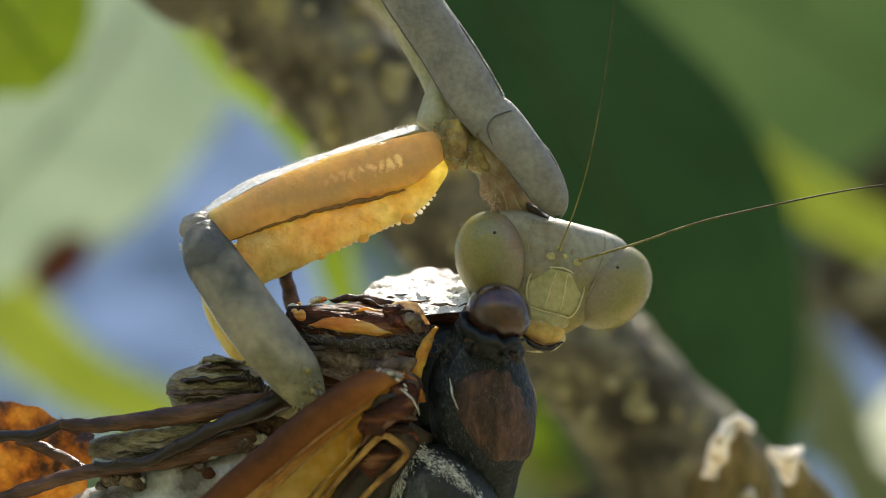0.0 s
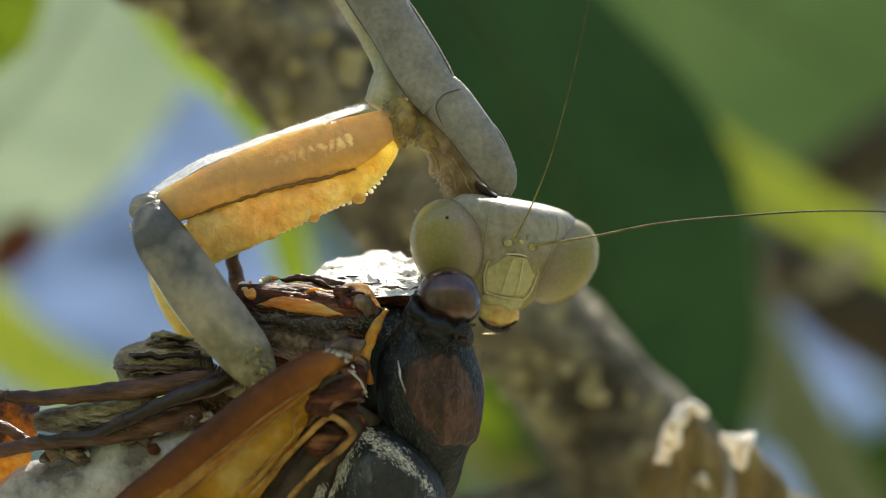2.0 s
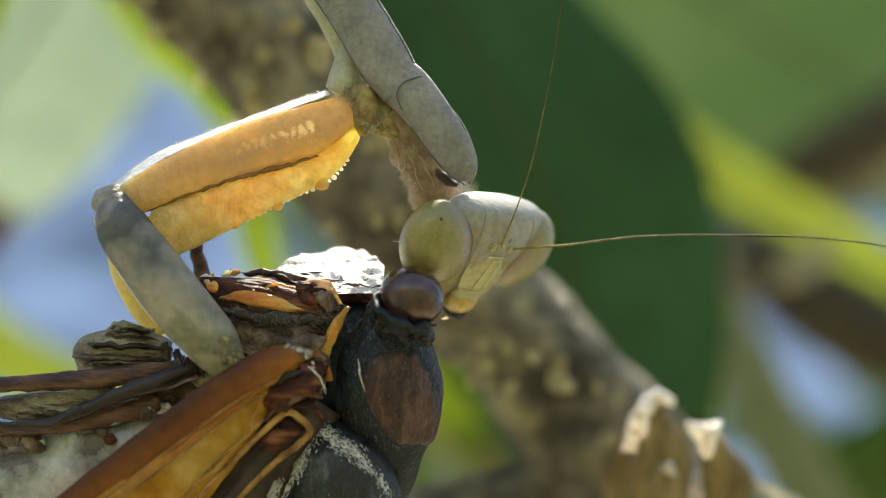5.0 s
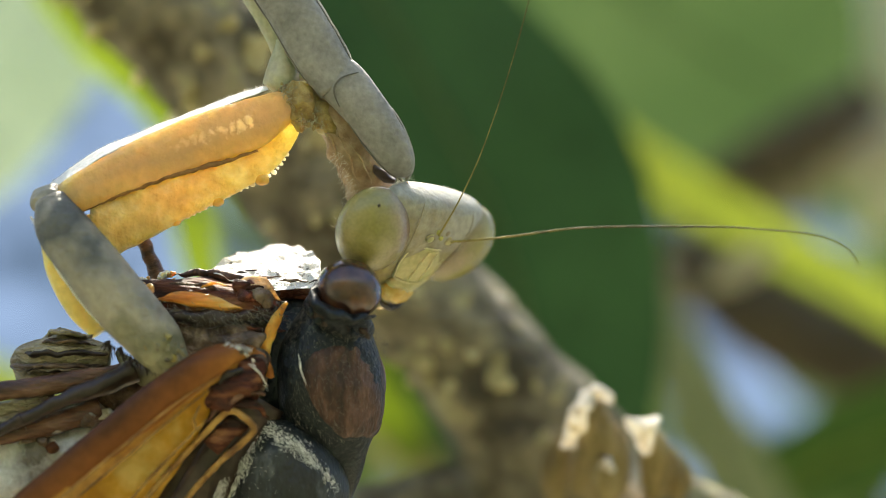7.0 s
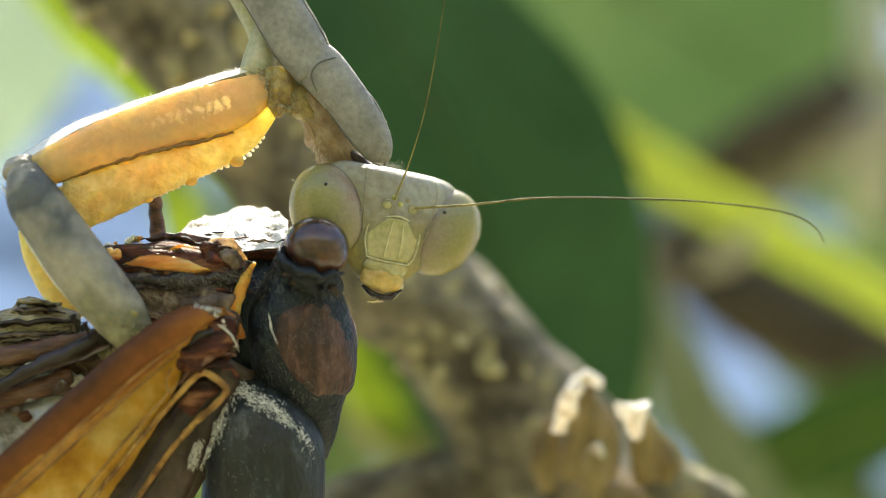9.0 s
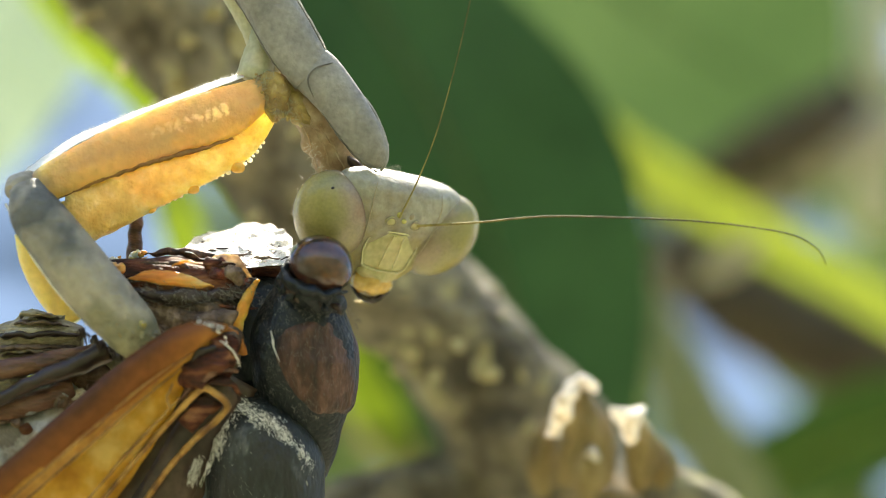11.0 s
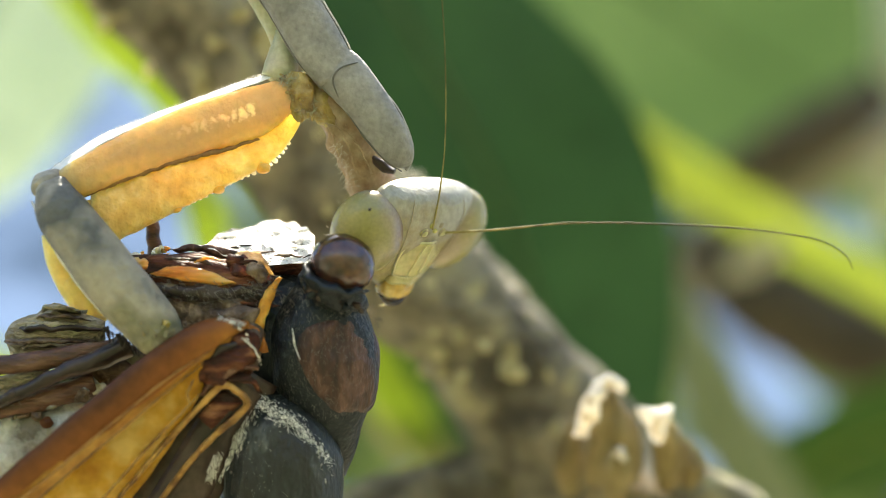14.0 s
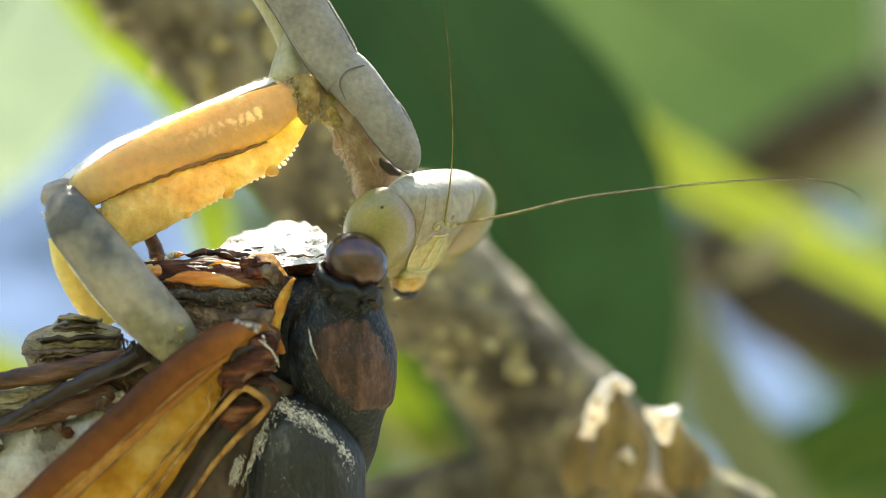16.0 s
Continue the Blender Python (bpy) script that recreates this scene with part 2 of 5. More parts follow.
    straw=shader("straw_grey_cuticle", [(0.09, 0.07, 0.045), (0.26, 0.225, 0.15), (0.46, 0.43, 0.33)], 900, 0.45, 4200, 1.0, 0.0003, stretch=(0.6, 1, 1.3), spread=(0.34, 0.66), grit=0.5),
    ash=shader("ashy_abdomen", [(0.14, 0.13, 0.125), (0.40, 0.42, 0.44), (0.60, 0.63, 0.67)], 520, 0.3, 4000, 0.8, 0.00015, spread=(0.36, 0.60), grit=0.3, coat=0.3, sss=0.3, sss_size=0.0006),
    bark=shader("grey_bark", [(0.060, 0.054, 0.037), (0.150, 0.138, 0.098), (0.26, 0.243, 0.172), (0.44, 0.42, 0.22)], 420, 0.9, 2200, 1.0, 0.0007, spread=(0.36, 0.70), grit=0.4),
    lichen=shader("pale_lichen", [(0.34, 0.31, 0.15), (0.52, 0.49, 0.30)], 900, 0.95, 4000, 1.0, 0.0003, random_value=0.35),
    # bark warts, with the sunlight on them put into the pale colour
    wart=shader("pale_wart_and_sunlight", [(0.55, 0.48, 0.36), (0.75, 0.69, 0.56)], 900, 0.8, 4000, 0.8, 0.0002, random_value=0.3),
    bud=shader("dry_bud_scale", [(0.11, 0.080, 0.030), (0.23, 0.170, 0.070), (0.38, 0.30, 0.145)], 260, 0.8, 2600, 1.0, 0.0005, spread=(0.36, 0.66), stretch=(1.3, 1, 0.7)),
    # albedo raised towards white so the tips look sunlit
    bud_tip=shader("sunlit_white_bud_tip", [(0.30, 0.21, 0.11), (0.76, 0.65, 0.48), (0.92, 0.86, 0.74)], 1300, 0.6, 3000, 1.0, 0.0006, spread=(0.34, 0.50), sss=0.6, sss_radius=(1, 0.9, 0.75), sss_size=0.0007, spec=0.8),
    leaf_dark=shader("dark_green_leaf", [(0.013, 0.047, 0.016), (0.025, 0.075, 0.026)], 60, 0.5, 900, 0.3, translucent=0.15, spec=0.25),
    leaf_mid=shader("green_leaf", [(0.052, 0.104, 0.034), (0.086, 0.145, 0.052)], 50, 0.5, 700, 0.3, translucent=0.35, random_value=0.15),
    leaf_lime=shader("lime_leaf", [(0.19, 0.26, 0.028), (0.28, 0.34, 0.045)], 60, 0.5, 700, 0.3, translucent=0.42),
    red=shader("red_tissue", [(0.06, 0.014, 0.010), (0.20, 0.045, 0.025), (0.34, 0.12, 0.07)], 1300, 0.4, 4500, 1.0, 0.0002, spread=(0.36, 0.66)),
    hair=shader("pale_hair", [(0.55, 0.52, 0.45), (0.8, 0.77, 0.7)], 2000, 0.5),
    hair_dark=shader("grey_hair", [(0.09, 0.085, 0.08), (0.26, 0.25, 0.24)], 2000, 0.6),
    leaf_deep=shader("deep_green_leaf", [(0.11, 0.19, 0.008), (0.19, 0.27, 0.018)], 60, 0.5, 700, 0.3, translucent=0.32),
    leaf_bright=shader("bright_green_leaf", [(0.17, 0.28, 0.015), (0.25, 0.35, 0.03)], 60, 0.5, 700, 0.3, translucent=0.42),
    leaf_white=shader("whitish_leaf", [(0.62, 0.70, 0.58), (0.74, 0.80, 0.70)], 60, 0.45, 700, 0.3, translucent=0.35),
    leaf_olive=shader("olive_brown_leaf", [(0.17, 0.15, 0.06), (0.26, 0.23, 0.10)], 60, 0.6, 700, 0.3, translucent=0.25),
    stem_pale=shader("pale_green_stem", [(0.40, 0.43, 0.31), (0.54, 0.57, 0.44)], 120, 0.7, 1500, 0.6, 0.0003),
    leaf_tan=shader("dry_tan_leaf", [(0.36, 0.34, 0.22), (0.48, 0.45, 0.32)], 60, 0.6, 700, 0.3, translucent=0.3),
    leaf_grass=shader("grass_green_leaf", [(0.039, 0.103, 0.012), (0.062, 0.142, 0.021)], 60, 0.5, 700, 0.3, translucent=0.36),
    leaf_sage=shader("sage_leaf", [(0.20, 0.245, 0.115), (0.27, 0.30, 0.16)], 60, 0.5, 700, 0.3, translucent=0.33),
    # pale base colour holds the sky's reflection on the blade
    leaf_pale=shader("pale_sky_sheen_leaf", [(0.29, 0.40, 0.285), (0.385, 0.495, 0.375)], 50, 0.4, 700, 0.3, translucent=0.32),
    twig=shader("brown_twig", [(0.038, 0.032, 0.020), (0.085, 0.070, 0.045)], 150, 0.9, 1500, 0.8, 0.0004),
    twig_pale=shader("pale_twig", [(0.33, 0.31, 0.23), (0.47, 0.44, 0.34)], 120, 0.8, 1500, 0.8, 0.0004),
    redleaf=shader("red_brown_leaf", [(0.12, 0.03, 0.02), (0.2, 0.06, 0.03)], 120, 0.6, 1500, 0.4, translucent=0.2),
    far=shader("far_foliage", [(0.09, 0.14, 0.04), (0.17, 0.24, 0.08)], 8, 0.7, 60, 0.4, translucent=0.4, random_value=0.3),
    # tan raised bright to bounce warm light up at the insects
    soil=shader("tan_bounce_ground", [(0.20, 0.17, 0.10), (0.30, 0.26, 0.16), (0.38, 0.33, 0.22)], 3, 0.95, 40, 0.6, 0.01),
)


M["black"].node_tree.nodes["Principled BSDF"].inputs["Specular Tint"].default_value = (0.74, 0.88, 1.0, 1)   # bluish gloss
M["prey_eye"].node_tree.nodes["Principled BSDF"].inputs["Specular Tint"].default_value = (0.66, 0.8, 1.0, 1)


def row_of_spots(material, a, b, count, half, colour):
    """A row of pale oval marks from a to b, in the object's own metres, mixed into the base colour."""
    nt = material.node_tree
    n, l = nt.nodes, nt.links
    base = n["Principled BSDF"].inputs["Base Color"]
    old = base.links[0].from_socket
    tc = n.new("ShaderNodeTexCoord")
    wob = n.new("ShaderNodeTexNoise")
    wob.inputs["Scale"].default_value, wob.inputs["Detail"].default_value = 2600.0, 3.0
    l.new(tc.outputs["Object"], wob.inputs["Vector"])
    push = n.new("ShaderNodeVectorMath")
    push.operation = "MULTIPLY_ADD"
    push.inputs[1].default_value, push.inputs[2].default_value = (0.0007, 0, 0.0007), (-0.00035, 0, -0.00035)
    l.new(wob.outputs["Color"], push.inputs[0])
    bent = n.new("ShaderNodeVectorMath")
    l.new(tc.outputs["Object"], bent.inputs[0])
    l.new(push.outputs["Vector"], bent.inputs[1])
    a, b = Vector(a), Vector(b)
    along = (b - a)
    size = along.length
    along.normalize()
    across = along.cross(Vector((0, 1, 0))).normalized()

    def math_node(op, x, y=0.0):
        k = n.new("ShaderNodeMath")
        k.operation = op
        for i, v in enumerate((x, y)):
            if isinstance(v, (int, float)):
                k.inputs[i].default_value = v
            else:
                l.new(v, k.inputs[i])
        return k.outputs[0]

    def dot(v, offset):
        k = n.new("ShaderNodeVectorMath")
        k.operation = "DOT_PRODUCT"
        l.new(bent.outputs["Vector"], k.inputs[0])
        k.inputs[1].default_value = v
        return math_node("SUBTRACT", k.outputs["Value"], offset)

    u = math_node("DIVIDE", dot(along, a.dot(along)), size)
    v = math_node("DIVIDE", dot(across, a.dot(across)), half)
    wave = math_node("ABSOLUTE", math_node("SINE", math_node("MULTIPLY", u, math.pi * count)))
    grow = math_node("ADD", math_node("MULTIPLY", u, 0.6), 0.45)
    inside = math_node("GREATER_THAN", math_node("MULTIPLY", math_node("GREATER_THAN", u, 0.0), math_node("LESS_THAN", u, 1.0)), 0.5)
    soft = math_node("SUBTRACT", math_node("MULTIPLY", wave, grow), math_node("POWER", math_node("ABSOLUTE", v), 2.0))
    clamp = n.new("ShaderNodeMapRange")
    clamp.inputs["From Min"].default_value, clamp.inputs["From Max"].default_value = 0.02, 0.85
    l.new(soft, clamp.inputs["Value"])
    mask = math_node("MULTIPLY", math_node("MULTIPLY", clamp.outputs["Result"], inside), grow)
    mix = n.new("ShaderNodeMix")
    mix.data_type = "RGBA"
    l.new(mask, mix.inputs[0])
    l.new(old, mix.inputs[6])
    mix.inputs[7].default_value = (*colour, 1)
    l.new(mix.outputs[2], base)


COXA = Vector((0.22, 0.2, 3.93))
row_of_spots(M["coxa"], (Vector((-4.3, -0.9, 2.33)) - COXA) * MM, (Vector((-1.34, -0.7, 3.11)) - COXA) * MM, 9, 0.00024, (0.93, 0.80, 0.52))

# ---- mesh helpers (millimetres) ----


def spline(points, n):
    """n points along a smooth curve through the given ones."""
    pts = [Vector(p) for p in points]
    ext = [pts[0] * 2 - pts[1]] + pts + [pts[-1] * 2 - pts[-2]]
    out = []
    for i in range(n):
        s = i / (n - 1) * (len(pts) - 1)
        k = min(int(s), len(pts) - 2)
        f = s - k
        a, b, c, d = ext[k:k + 4]
        out.append(0.5 * ((2 * b) + (c - a) * f + (2 * a - 5 * b + 4 * c - d) * f * f + (3 * b - a - 3 * c + d) * f ** 3))
    return out


def values(vals, n):
    return [p[0] for p in spline([(v, 0, 0) for v in vals], n)]


def loft(rings, closed=True, caps=True):
    """A skin over rings of points; closed rings, or open ones for a sheet."""
    bm = bmesh.new()
    rows = [[bm.verts.new(p) for p in ring] for ring in rings]
    m = len(rows[0])
    for a, b in zip(rows, rows[1:]):
        for j in range(m if closed else m - 1):
            k = (j + 1) % m
            bm.faces.new((a[j], a[k], b[k], b[j]))
    if caps and closed:
        for row in (rows[0], rows[-1]):
            c = bm.verts.new(sum((v.co for v in row), Vector()) / m)
            for j in range(m):
                k = (j + 1) % m
                bm.faces.new((row[k], row[j], c) if row is rows[0] else (row[j], row[k], c))
    bmesh.ops.recalc_face_normals(bm, faces=bm.faces)
    return bm


def limb(points, wide, deep, n=24, m=14, square=2.0, rough=0.0, size=1.0, up=(0, 1, 0)):
    """A limb along a curve: half widths across the view and half depths along it, smooth from end to end."""
    c = spline(points, n)
    ws, ds = values(wide, n), values(deep, n)
    rings = []
    for i, p in enumerate(c):
        t = (c[min(i + 1, n - 1)] - c[max(i - 1, 0)]).normalized()
        side = t.cross(Vector(up)).normalized()
        back = side.cross(t).normalized()
        ring = []
        for j in range(m):
            a = 2 * math.pi * j / m
            ca, sa = math.cos(a), math.sin(a)
            x = math.copysign(abs(ca) ** (2 / square), ca)
            y = math.copysign(abs(sa) ** (2 / square), sa)
            q = p + side * (x * max(ws[i], 0.005)) + back * (y * max(ds[i], 0.005))
            if rough:
                q += noise.noise_vector(q * size) * rough
            ring.append(q)
        rings.append(ring)
    return loft(rings)


def tube(points, radii, n=24, m=8, rough=0.0, size=1.0):
    return limb(points, radii, radii, n, m, 2.0, rough, size, up=(0.05, 1, 0.03))


def ball(centre, radii, turn=(0, 0, 0), seg=28, rings=18, rough=0.0, size=1.0, power=1.0):
    bm = bmesh.new()
    bmesh.ops.create_uvsphere(bm, u_segments=seg, v_segments=rings, radius=1.0)
    r = Euler([radians(a) for a in turn]).to_matrix()
    for v in bm.verts:
        p = v.co.copy()
        if power != 1.0:
            p = Vector([math.copysign(abs(q) ** power, q) for q in p])
        p = r @ Vector((p.x * radii[0], p.y * radii[1], p.z * radii[2])) + Vector(centre)
        if rough:
            p += noise.noise_vector(p * size) * rough
        v.co = p
    return bm


def sheet(left, right, n=24, m=8, bulge=0.0, thick=0.04, rough=0.0, size=1.0):
    """A curved sheet between two edge curves, with thickness; bulge lifts its middle towards the viewer."""
    a, b = spline(left, n), spline(right, n)
    front, rear = [], []
    for p, q in zip(a, b):
        fr, re = [], []
        for j in range(m):
            f = j / (m - 1)
            v = p.lerp(q, f) + Vector((0, -bulge * math.sin(math.pi * f), 0))
            if rough:
                v += noise.noise_vector(v * size) * rough
            fr.append(v)
            re.append(v + Vector((0, thick, 0)))
        front.append(fr + re[::-1] if thick else fr)
    return loft(front, closed=bool(thick))


def beads(radii, count):
    """Radii of a thread of small beads."""
    return [r * (1.16 if i % 2 else 0.84) for i, r in enumerate(values(radii, count))]


def hairs(spots, way, length, spread, rng, thick=0.012):
    """Fine hairs standing on the given spots, in one mesh."""
    bm = bmesh.new()
    for q in spots:
        d = (Vector(way) + Vector([rng.gauss(0, spread) for _ in range(3)])).normalized() * length * rng.uniform(0.5, 1.3)
        side = d.cross(Vector((0.3, 1, 0.2))).normalized() * thick
        other = d.cross(side).normalized() * thick
        a, b, c, tip = bm.verts.new(q + side), bm.verts.new(q - side * 0.5 + other), bm.verts.new(q - side * 0.5 - other), bm.verts.new(q + d)
        for f in ((a, b, tip), (b, c, tip), (c, a, tip)):
            bm.faces.new(f)
    return bm


ORIGIN = {}


def thing(name, label, category, origin=(0, 0, 0), group=""):
    ob = tagged(new(name), label, category, group)
    ob.empty_display_size = 0.001
    ob.matrix_world = UPWARD @ Matrix.Translation(O + Vector(origin) * MM)
    ORIGIN[ob.name] = Vector(origin)
    return ob


def part(name, bm, material, parent=None, label="", origin=None, smooth=True, level=False):
    """Links a bmesh, in millimetres from O, as one mesh object under a thing or part."""
    home = Vector(origin) if origin is not None else (ORIGIN[parent.name] if parent else Vector())
    for v in bm.verts:
        v.co = (v.co - home) * MM
    me = bpy.data.meshes.new(name)
    bm.to_mesh(me)
    bm.free()
    me.materials.append(M[material])
    if smooth:
        for p in me.polygons:
            p.use_smooth = True
    ob = new(name, me)
    ORIGIN[ob.name] = home
    if parent:
        ob.parent = parent
        ob.location = (home - ORIGIN[parent.name]) * MM
    else:
        ob.matrix_world = (Matrix() if level else UPWARD) @ Matrix.Translation(O + home * MM)
    if label:
        tagged(ob, label)
    return ob


# ---- ground ----
def make_ground():
    bm = bmesh.new()
    n = 40
    grid = [[bm.verts.new(((i / n - 0.5) * 4000000 * abs(i / n - 0.5) * 2, (j / n - 0.5) * 4000000 * abs(j / n - 0.5) * 2, -1300)) for j in range(n + 1)] for i in range(n + 1)]
    for i in range(n):
        for j in range(n):
            bm.faces.new((grid[i][j], grid[i + 1][j], grid[i + 1][j + 1], grid[i][j + 1]))
    tagged(part("ground", bm, "soil", level=True), "unseen ground under the shrub, tan for warm bounce light", "ground", kind="structure")


make_ground()


# ---- branch ----
BRANCH = [(-16.62, 17, 20.1), (-11.32, 15.5, 14.23), (-7.75, 15, 11.1), (-2.95, 14.5, 6.0), (2.14, 14.5, -0.52), (6.99, 15, -5.4), (10.56, 16, -10.01), (13.87, 17, -15.73), (21.25, 19, -24.97)]


def make_branch():
    branch = thing("branch", "grey-brown lichen-spotted shrub branch", "branch", (0, 15, 0))
    bark = part("bark", limb(BRANCH, [4.0, 3.8, 3.15, 3.0, 3.1, 2.95, 3.4, 4.2, 4.6], [3.9, 3.7, 3.4, 3.3, 3.3, 3.4, 3.8, 4.2, 4.4], 90, 40, 2.0, 0.55, 0.45), "bark", branch)
    rng = random.Random(4)
    c = spline(BRANCH, 200)
    for k in range(230):
        i = rng.randrange(30, 170)
        t = (c[i + 1] - c[i - 1]).normalized()
        side = t.cross(Vector((0, 1, 0))).normalized()
        a = rng.uniform(-1.5, 1.2) if k % 3 else rng.uniform(1.2, 1.6)
        out = side * math.sin(a) - Vector((0, 1, 0)) * math.cos(a)
        edge = abs(a) > 1.15
        r = rng.uniform(0.16, 0.34) if edge else rng.choice((0.14, 0.2, 0.3, 0.42)) * rng.uniform(0.8, 1.2)
        p = c[i] + side * math.sin(a) * (3.25 if i < 95 else 2.8) - Vector((0, 1, 0)) * math.cos(a) * 3.5
        # edge warts are real bumps; their sunlit brightness comes from their colour
        part("wart" if edge else "lichen", ball(p, (r, r * 0.55, r * rng.uniform(1.0, 1.6)), (rng.uniform(-30, 30), rng.uniform(20, 50), math.degrees(math.atan2(out.x, -out.y))), 12, 9, 0.22, 2.2), "wart" if edge else "lichen", branch)
    # whitish lumps added for the sunlight along the branch's right edge
    for x, y, z, r in ((-4.4, 12.4, 12.0, 0.7), (-3.5, 12.2, 11.0, 0.8), (-2.7, 12.0, 10.0, 0.6), (-1.2, 11.8, 8.2, 0.4), (0.2, 12.0, 6.6, 0.35), (1.2, 12.0, 5.4, 0.3)):
        part("lichen_crust", ball((x, y, z), (r * 1.5, 0.25, r * 0.6), (0, 44, 0), 18, 12, 0.3, 1.6), "wart", branch, "whitish lump painting sunlight on the branch edge")
    part("fork", limb([(11.13, 16, -12.12), (8.53, 15.5, -12.03), (5.48, 15, -12.39), (2.51, 15.5, -12.99), (-0.97, 17, -14.95)], [1.6, 1.6, 1.5, 1.3, 1.1], [1.4, 1.4, 1.3, 1.2, 1.0], 40, 22, 2, 0.4, 0.6), "bark", branch, "side shoot of the branch")
    return branch


make_branch()


# ---- dried bud on the branch ----
def bract(base, tip, wide, curl, material, parent, name="bract"):
    """A dry cupped scale from base to tip, with a thin edge."""
    base, tip = Vector(base), Vector(tip)
    mid = base.lerp(tip, 0.55) + Vector((curl * 0.4, -abs(curl), 0))
    c = spline([base, mid, tip], 16)
    left, right = [], []
    for i, p in enumerate(c):
        f = i / 15
        w = wide * (math.sin(math.pi * min(1, f * 0.82 + 0.14)) ** 0.8)
        left.append(p + Vector((-w, 0.25 * w, 0)))
        right.append(p + Vector((w, 0.25 * w, 0)))
    return part(name, sheet(left, right, 20, 9, wide * 0.55, 0.12, 0.07, 1.2), material, parent)


def make_bud():
    bud = thing("dried_bud", "dry brown bud with pale curled scale tips on the branch", "seed pod", (12.25, 9, -9.58))
    bract((11.39, 9, -11.18), (11.63, 8, -6.92), 0.82, 0.7, "bud", bud)
    bract((12.79, 8.8, -11.15), (12.79, 8.8, -8.18), 0.66, -0.4, "bud", bud)
    bract((14.31, 9, -11.41), (13.99, 8.3, -8.13), 0.7, 0.5, "bud", bud)
    bract((10.38, 9.5, -11.72), (10.49, 9, -8.55), 0.6, -0.4, "bud", bud)
    bract((15.51, 9.8, -12), (15.16, 9.8, -9.36), 0.62, 0.4, "bud", bud)
    bract((12.04, 8, -11.7), (11.97, 7.6, -9.35), 0.6, 0.3, "bud", bud)
    for left, right in (([(10.33, 7.4, -9.01), (10.48, 7.2, -8.14), (10.83, 7.2, -7.2), (11.27, 7.4, -6.73)], [(10.79, 7.5, -9.11), (11.07, 7, -8.29), (11.25, 7, -7.58), (11.7, 7.3, -7.21)]),
                        ([(11.21, 7.3, -6.72), (11.59, 7.2, -6.58), (12.03, 7.4, -6.73), (12.44, 7.7, -7.03)], [(11.44, 7.4, -7.26), (11.71, 7.1, -7.06), (11.96, 7.3, -7.21), (12.3, 7.7, -7.48)]),
                        ([(12.81, 7.3, -7.83), (12.93, 7.2, -8.27), (13.24, 7.2, -8.85), (13.57, 7.3, -9.4)], [(14.11, 7.3, -7.92), (14.09, 7, -8.29), (13.93, 7.1, -8.84), (13.71, 7.3, -9.44)]),
                        ([(11.68, 7.2, -9.61), (11.84, 7.1, -9.77), (12.08, 7.2, -9.96)], [(12.3, 7.2, -9.34), (12.49, 7, -9.49), (12.57, 7.2, -9.87)])):
        part("scale_tip", sheet(left, right, 22, 14, 0.25, 0.16, 0.26, 1.6), "bud_tip", bud, "curled tip with sunlight in its pale colour")
    part("spur", limb([(13.99, 10.8, -12.15), (15.83, 10.4, -11.68), (17.29, 10.5, -12.13), (19.32, 10.8, -14.11)], [0.6, 0.95, 0.95, 1.2], [1.0, 1.1, 1.1, 1.2], 26, 18, 2, 0.3, 0.9), "bark", bud, "dark woody spur under the bud")
    part("base", ball((13.3, 11, -12.67), (2.4, 2.2, 1.8), (0, 20, 0), 20, 14, 0.3, 0.8), "bud", bud)


make_bud()


# ---- leaves round about ----
def leaf(points, half, material, label, tilt=0.0, cup=0.12, vein="leaf_lime", stalk=None):
    """A leaf blade along its midrib, with half widths, cupped and wavy, on a stalk."""
    n, m = 28, 13
    c, ws = spline(points, n), values(half, n)
    home = c[0]
    top = thing("leaf", label, "leaf", home, "leaves of the shrub")
    rings = []
    for i, p in enumerate(c):
        t = (c[min(i + 1, n - 1)] - c[max(i - 1, 0)]).normalized()
        side = t.cross(Vector((0, 1, 0))).normalized()
        side = Matrix.Rotation(radians(tilt), 3, t) @ side
        up = side.cross(t).normalized()
        row = []
        for j in range(m):
            f = (j / (m - 1) - 0.5) * 2
            w = max(ws[i], 0.05)
            q = p + side * f * w + up * (cup * w * f * f + 0.02 * w * math.sin(i * 1.3 + f * 3))
            row.append(q)
        rings.append(row)
    part("blade", loft(rings, closed=False), material, top)
    part("midrib", tube([p - Vector((0, 0.15, 0)) for p in c], [0.3, 0.25, 0.2, 0.06], n, 6), vein, top)
    if stalk:
        part("stalk", tube([c[0]] + [Vector(s) for s in stalk], [0.5] * (len(stalk) + 1), 16, 8), vein, top)
    return top


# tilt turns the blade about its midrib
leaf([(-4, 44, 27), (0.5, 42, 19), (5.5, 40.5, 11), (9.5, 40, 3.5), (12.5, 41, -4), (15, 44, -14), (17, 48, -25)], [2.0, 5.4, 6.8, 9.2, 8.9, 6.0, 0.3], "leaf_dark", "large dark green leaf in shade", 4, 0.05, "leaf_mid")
leaf([(-41.46, 62, -4.73), (-30.64, 60, 4.34), (-23.61, 60, 12.55), (-18.03, 62, 23.87), (-14.92, 66, 35.29)], [1.0, 8.0, 9.5, 8.0, 0.3], "leaf_pale", "broad pale blue-green leaf in sun", 25, 0.06, "leaf_pale")
leaf([(-30.94, 34, 20.37), (-26.04, 33, 15.2), (-22.45, 32, 11.4), (-20.6, 32, 9.0)], [1.8, 4.8, 4.7, 1.4], "leaf_deep", "deep green leaf lit through by the sun", 8, 0.08, "leaf_bright")
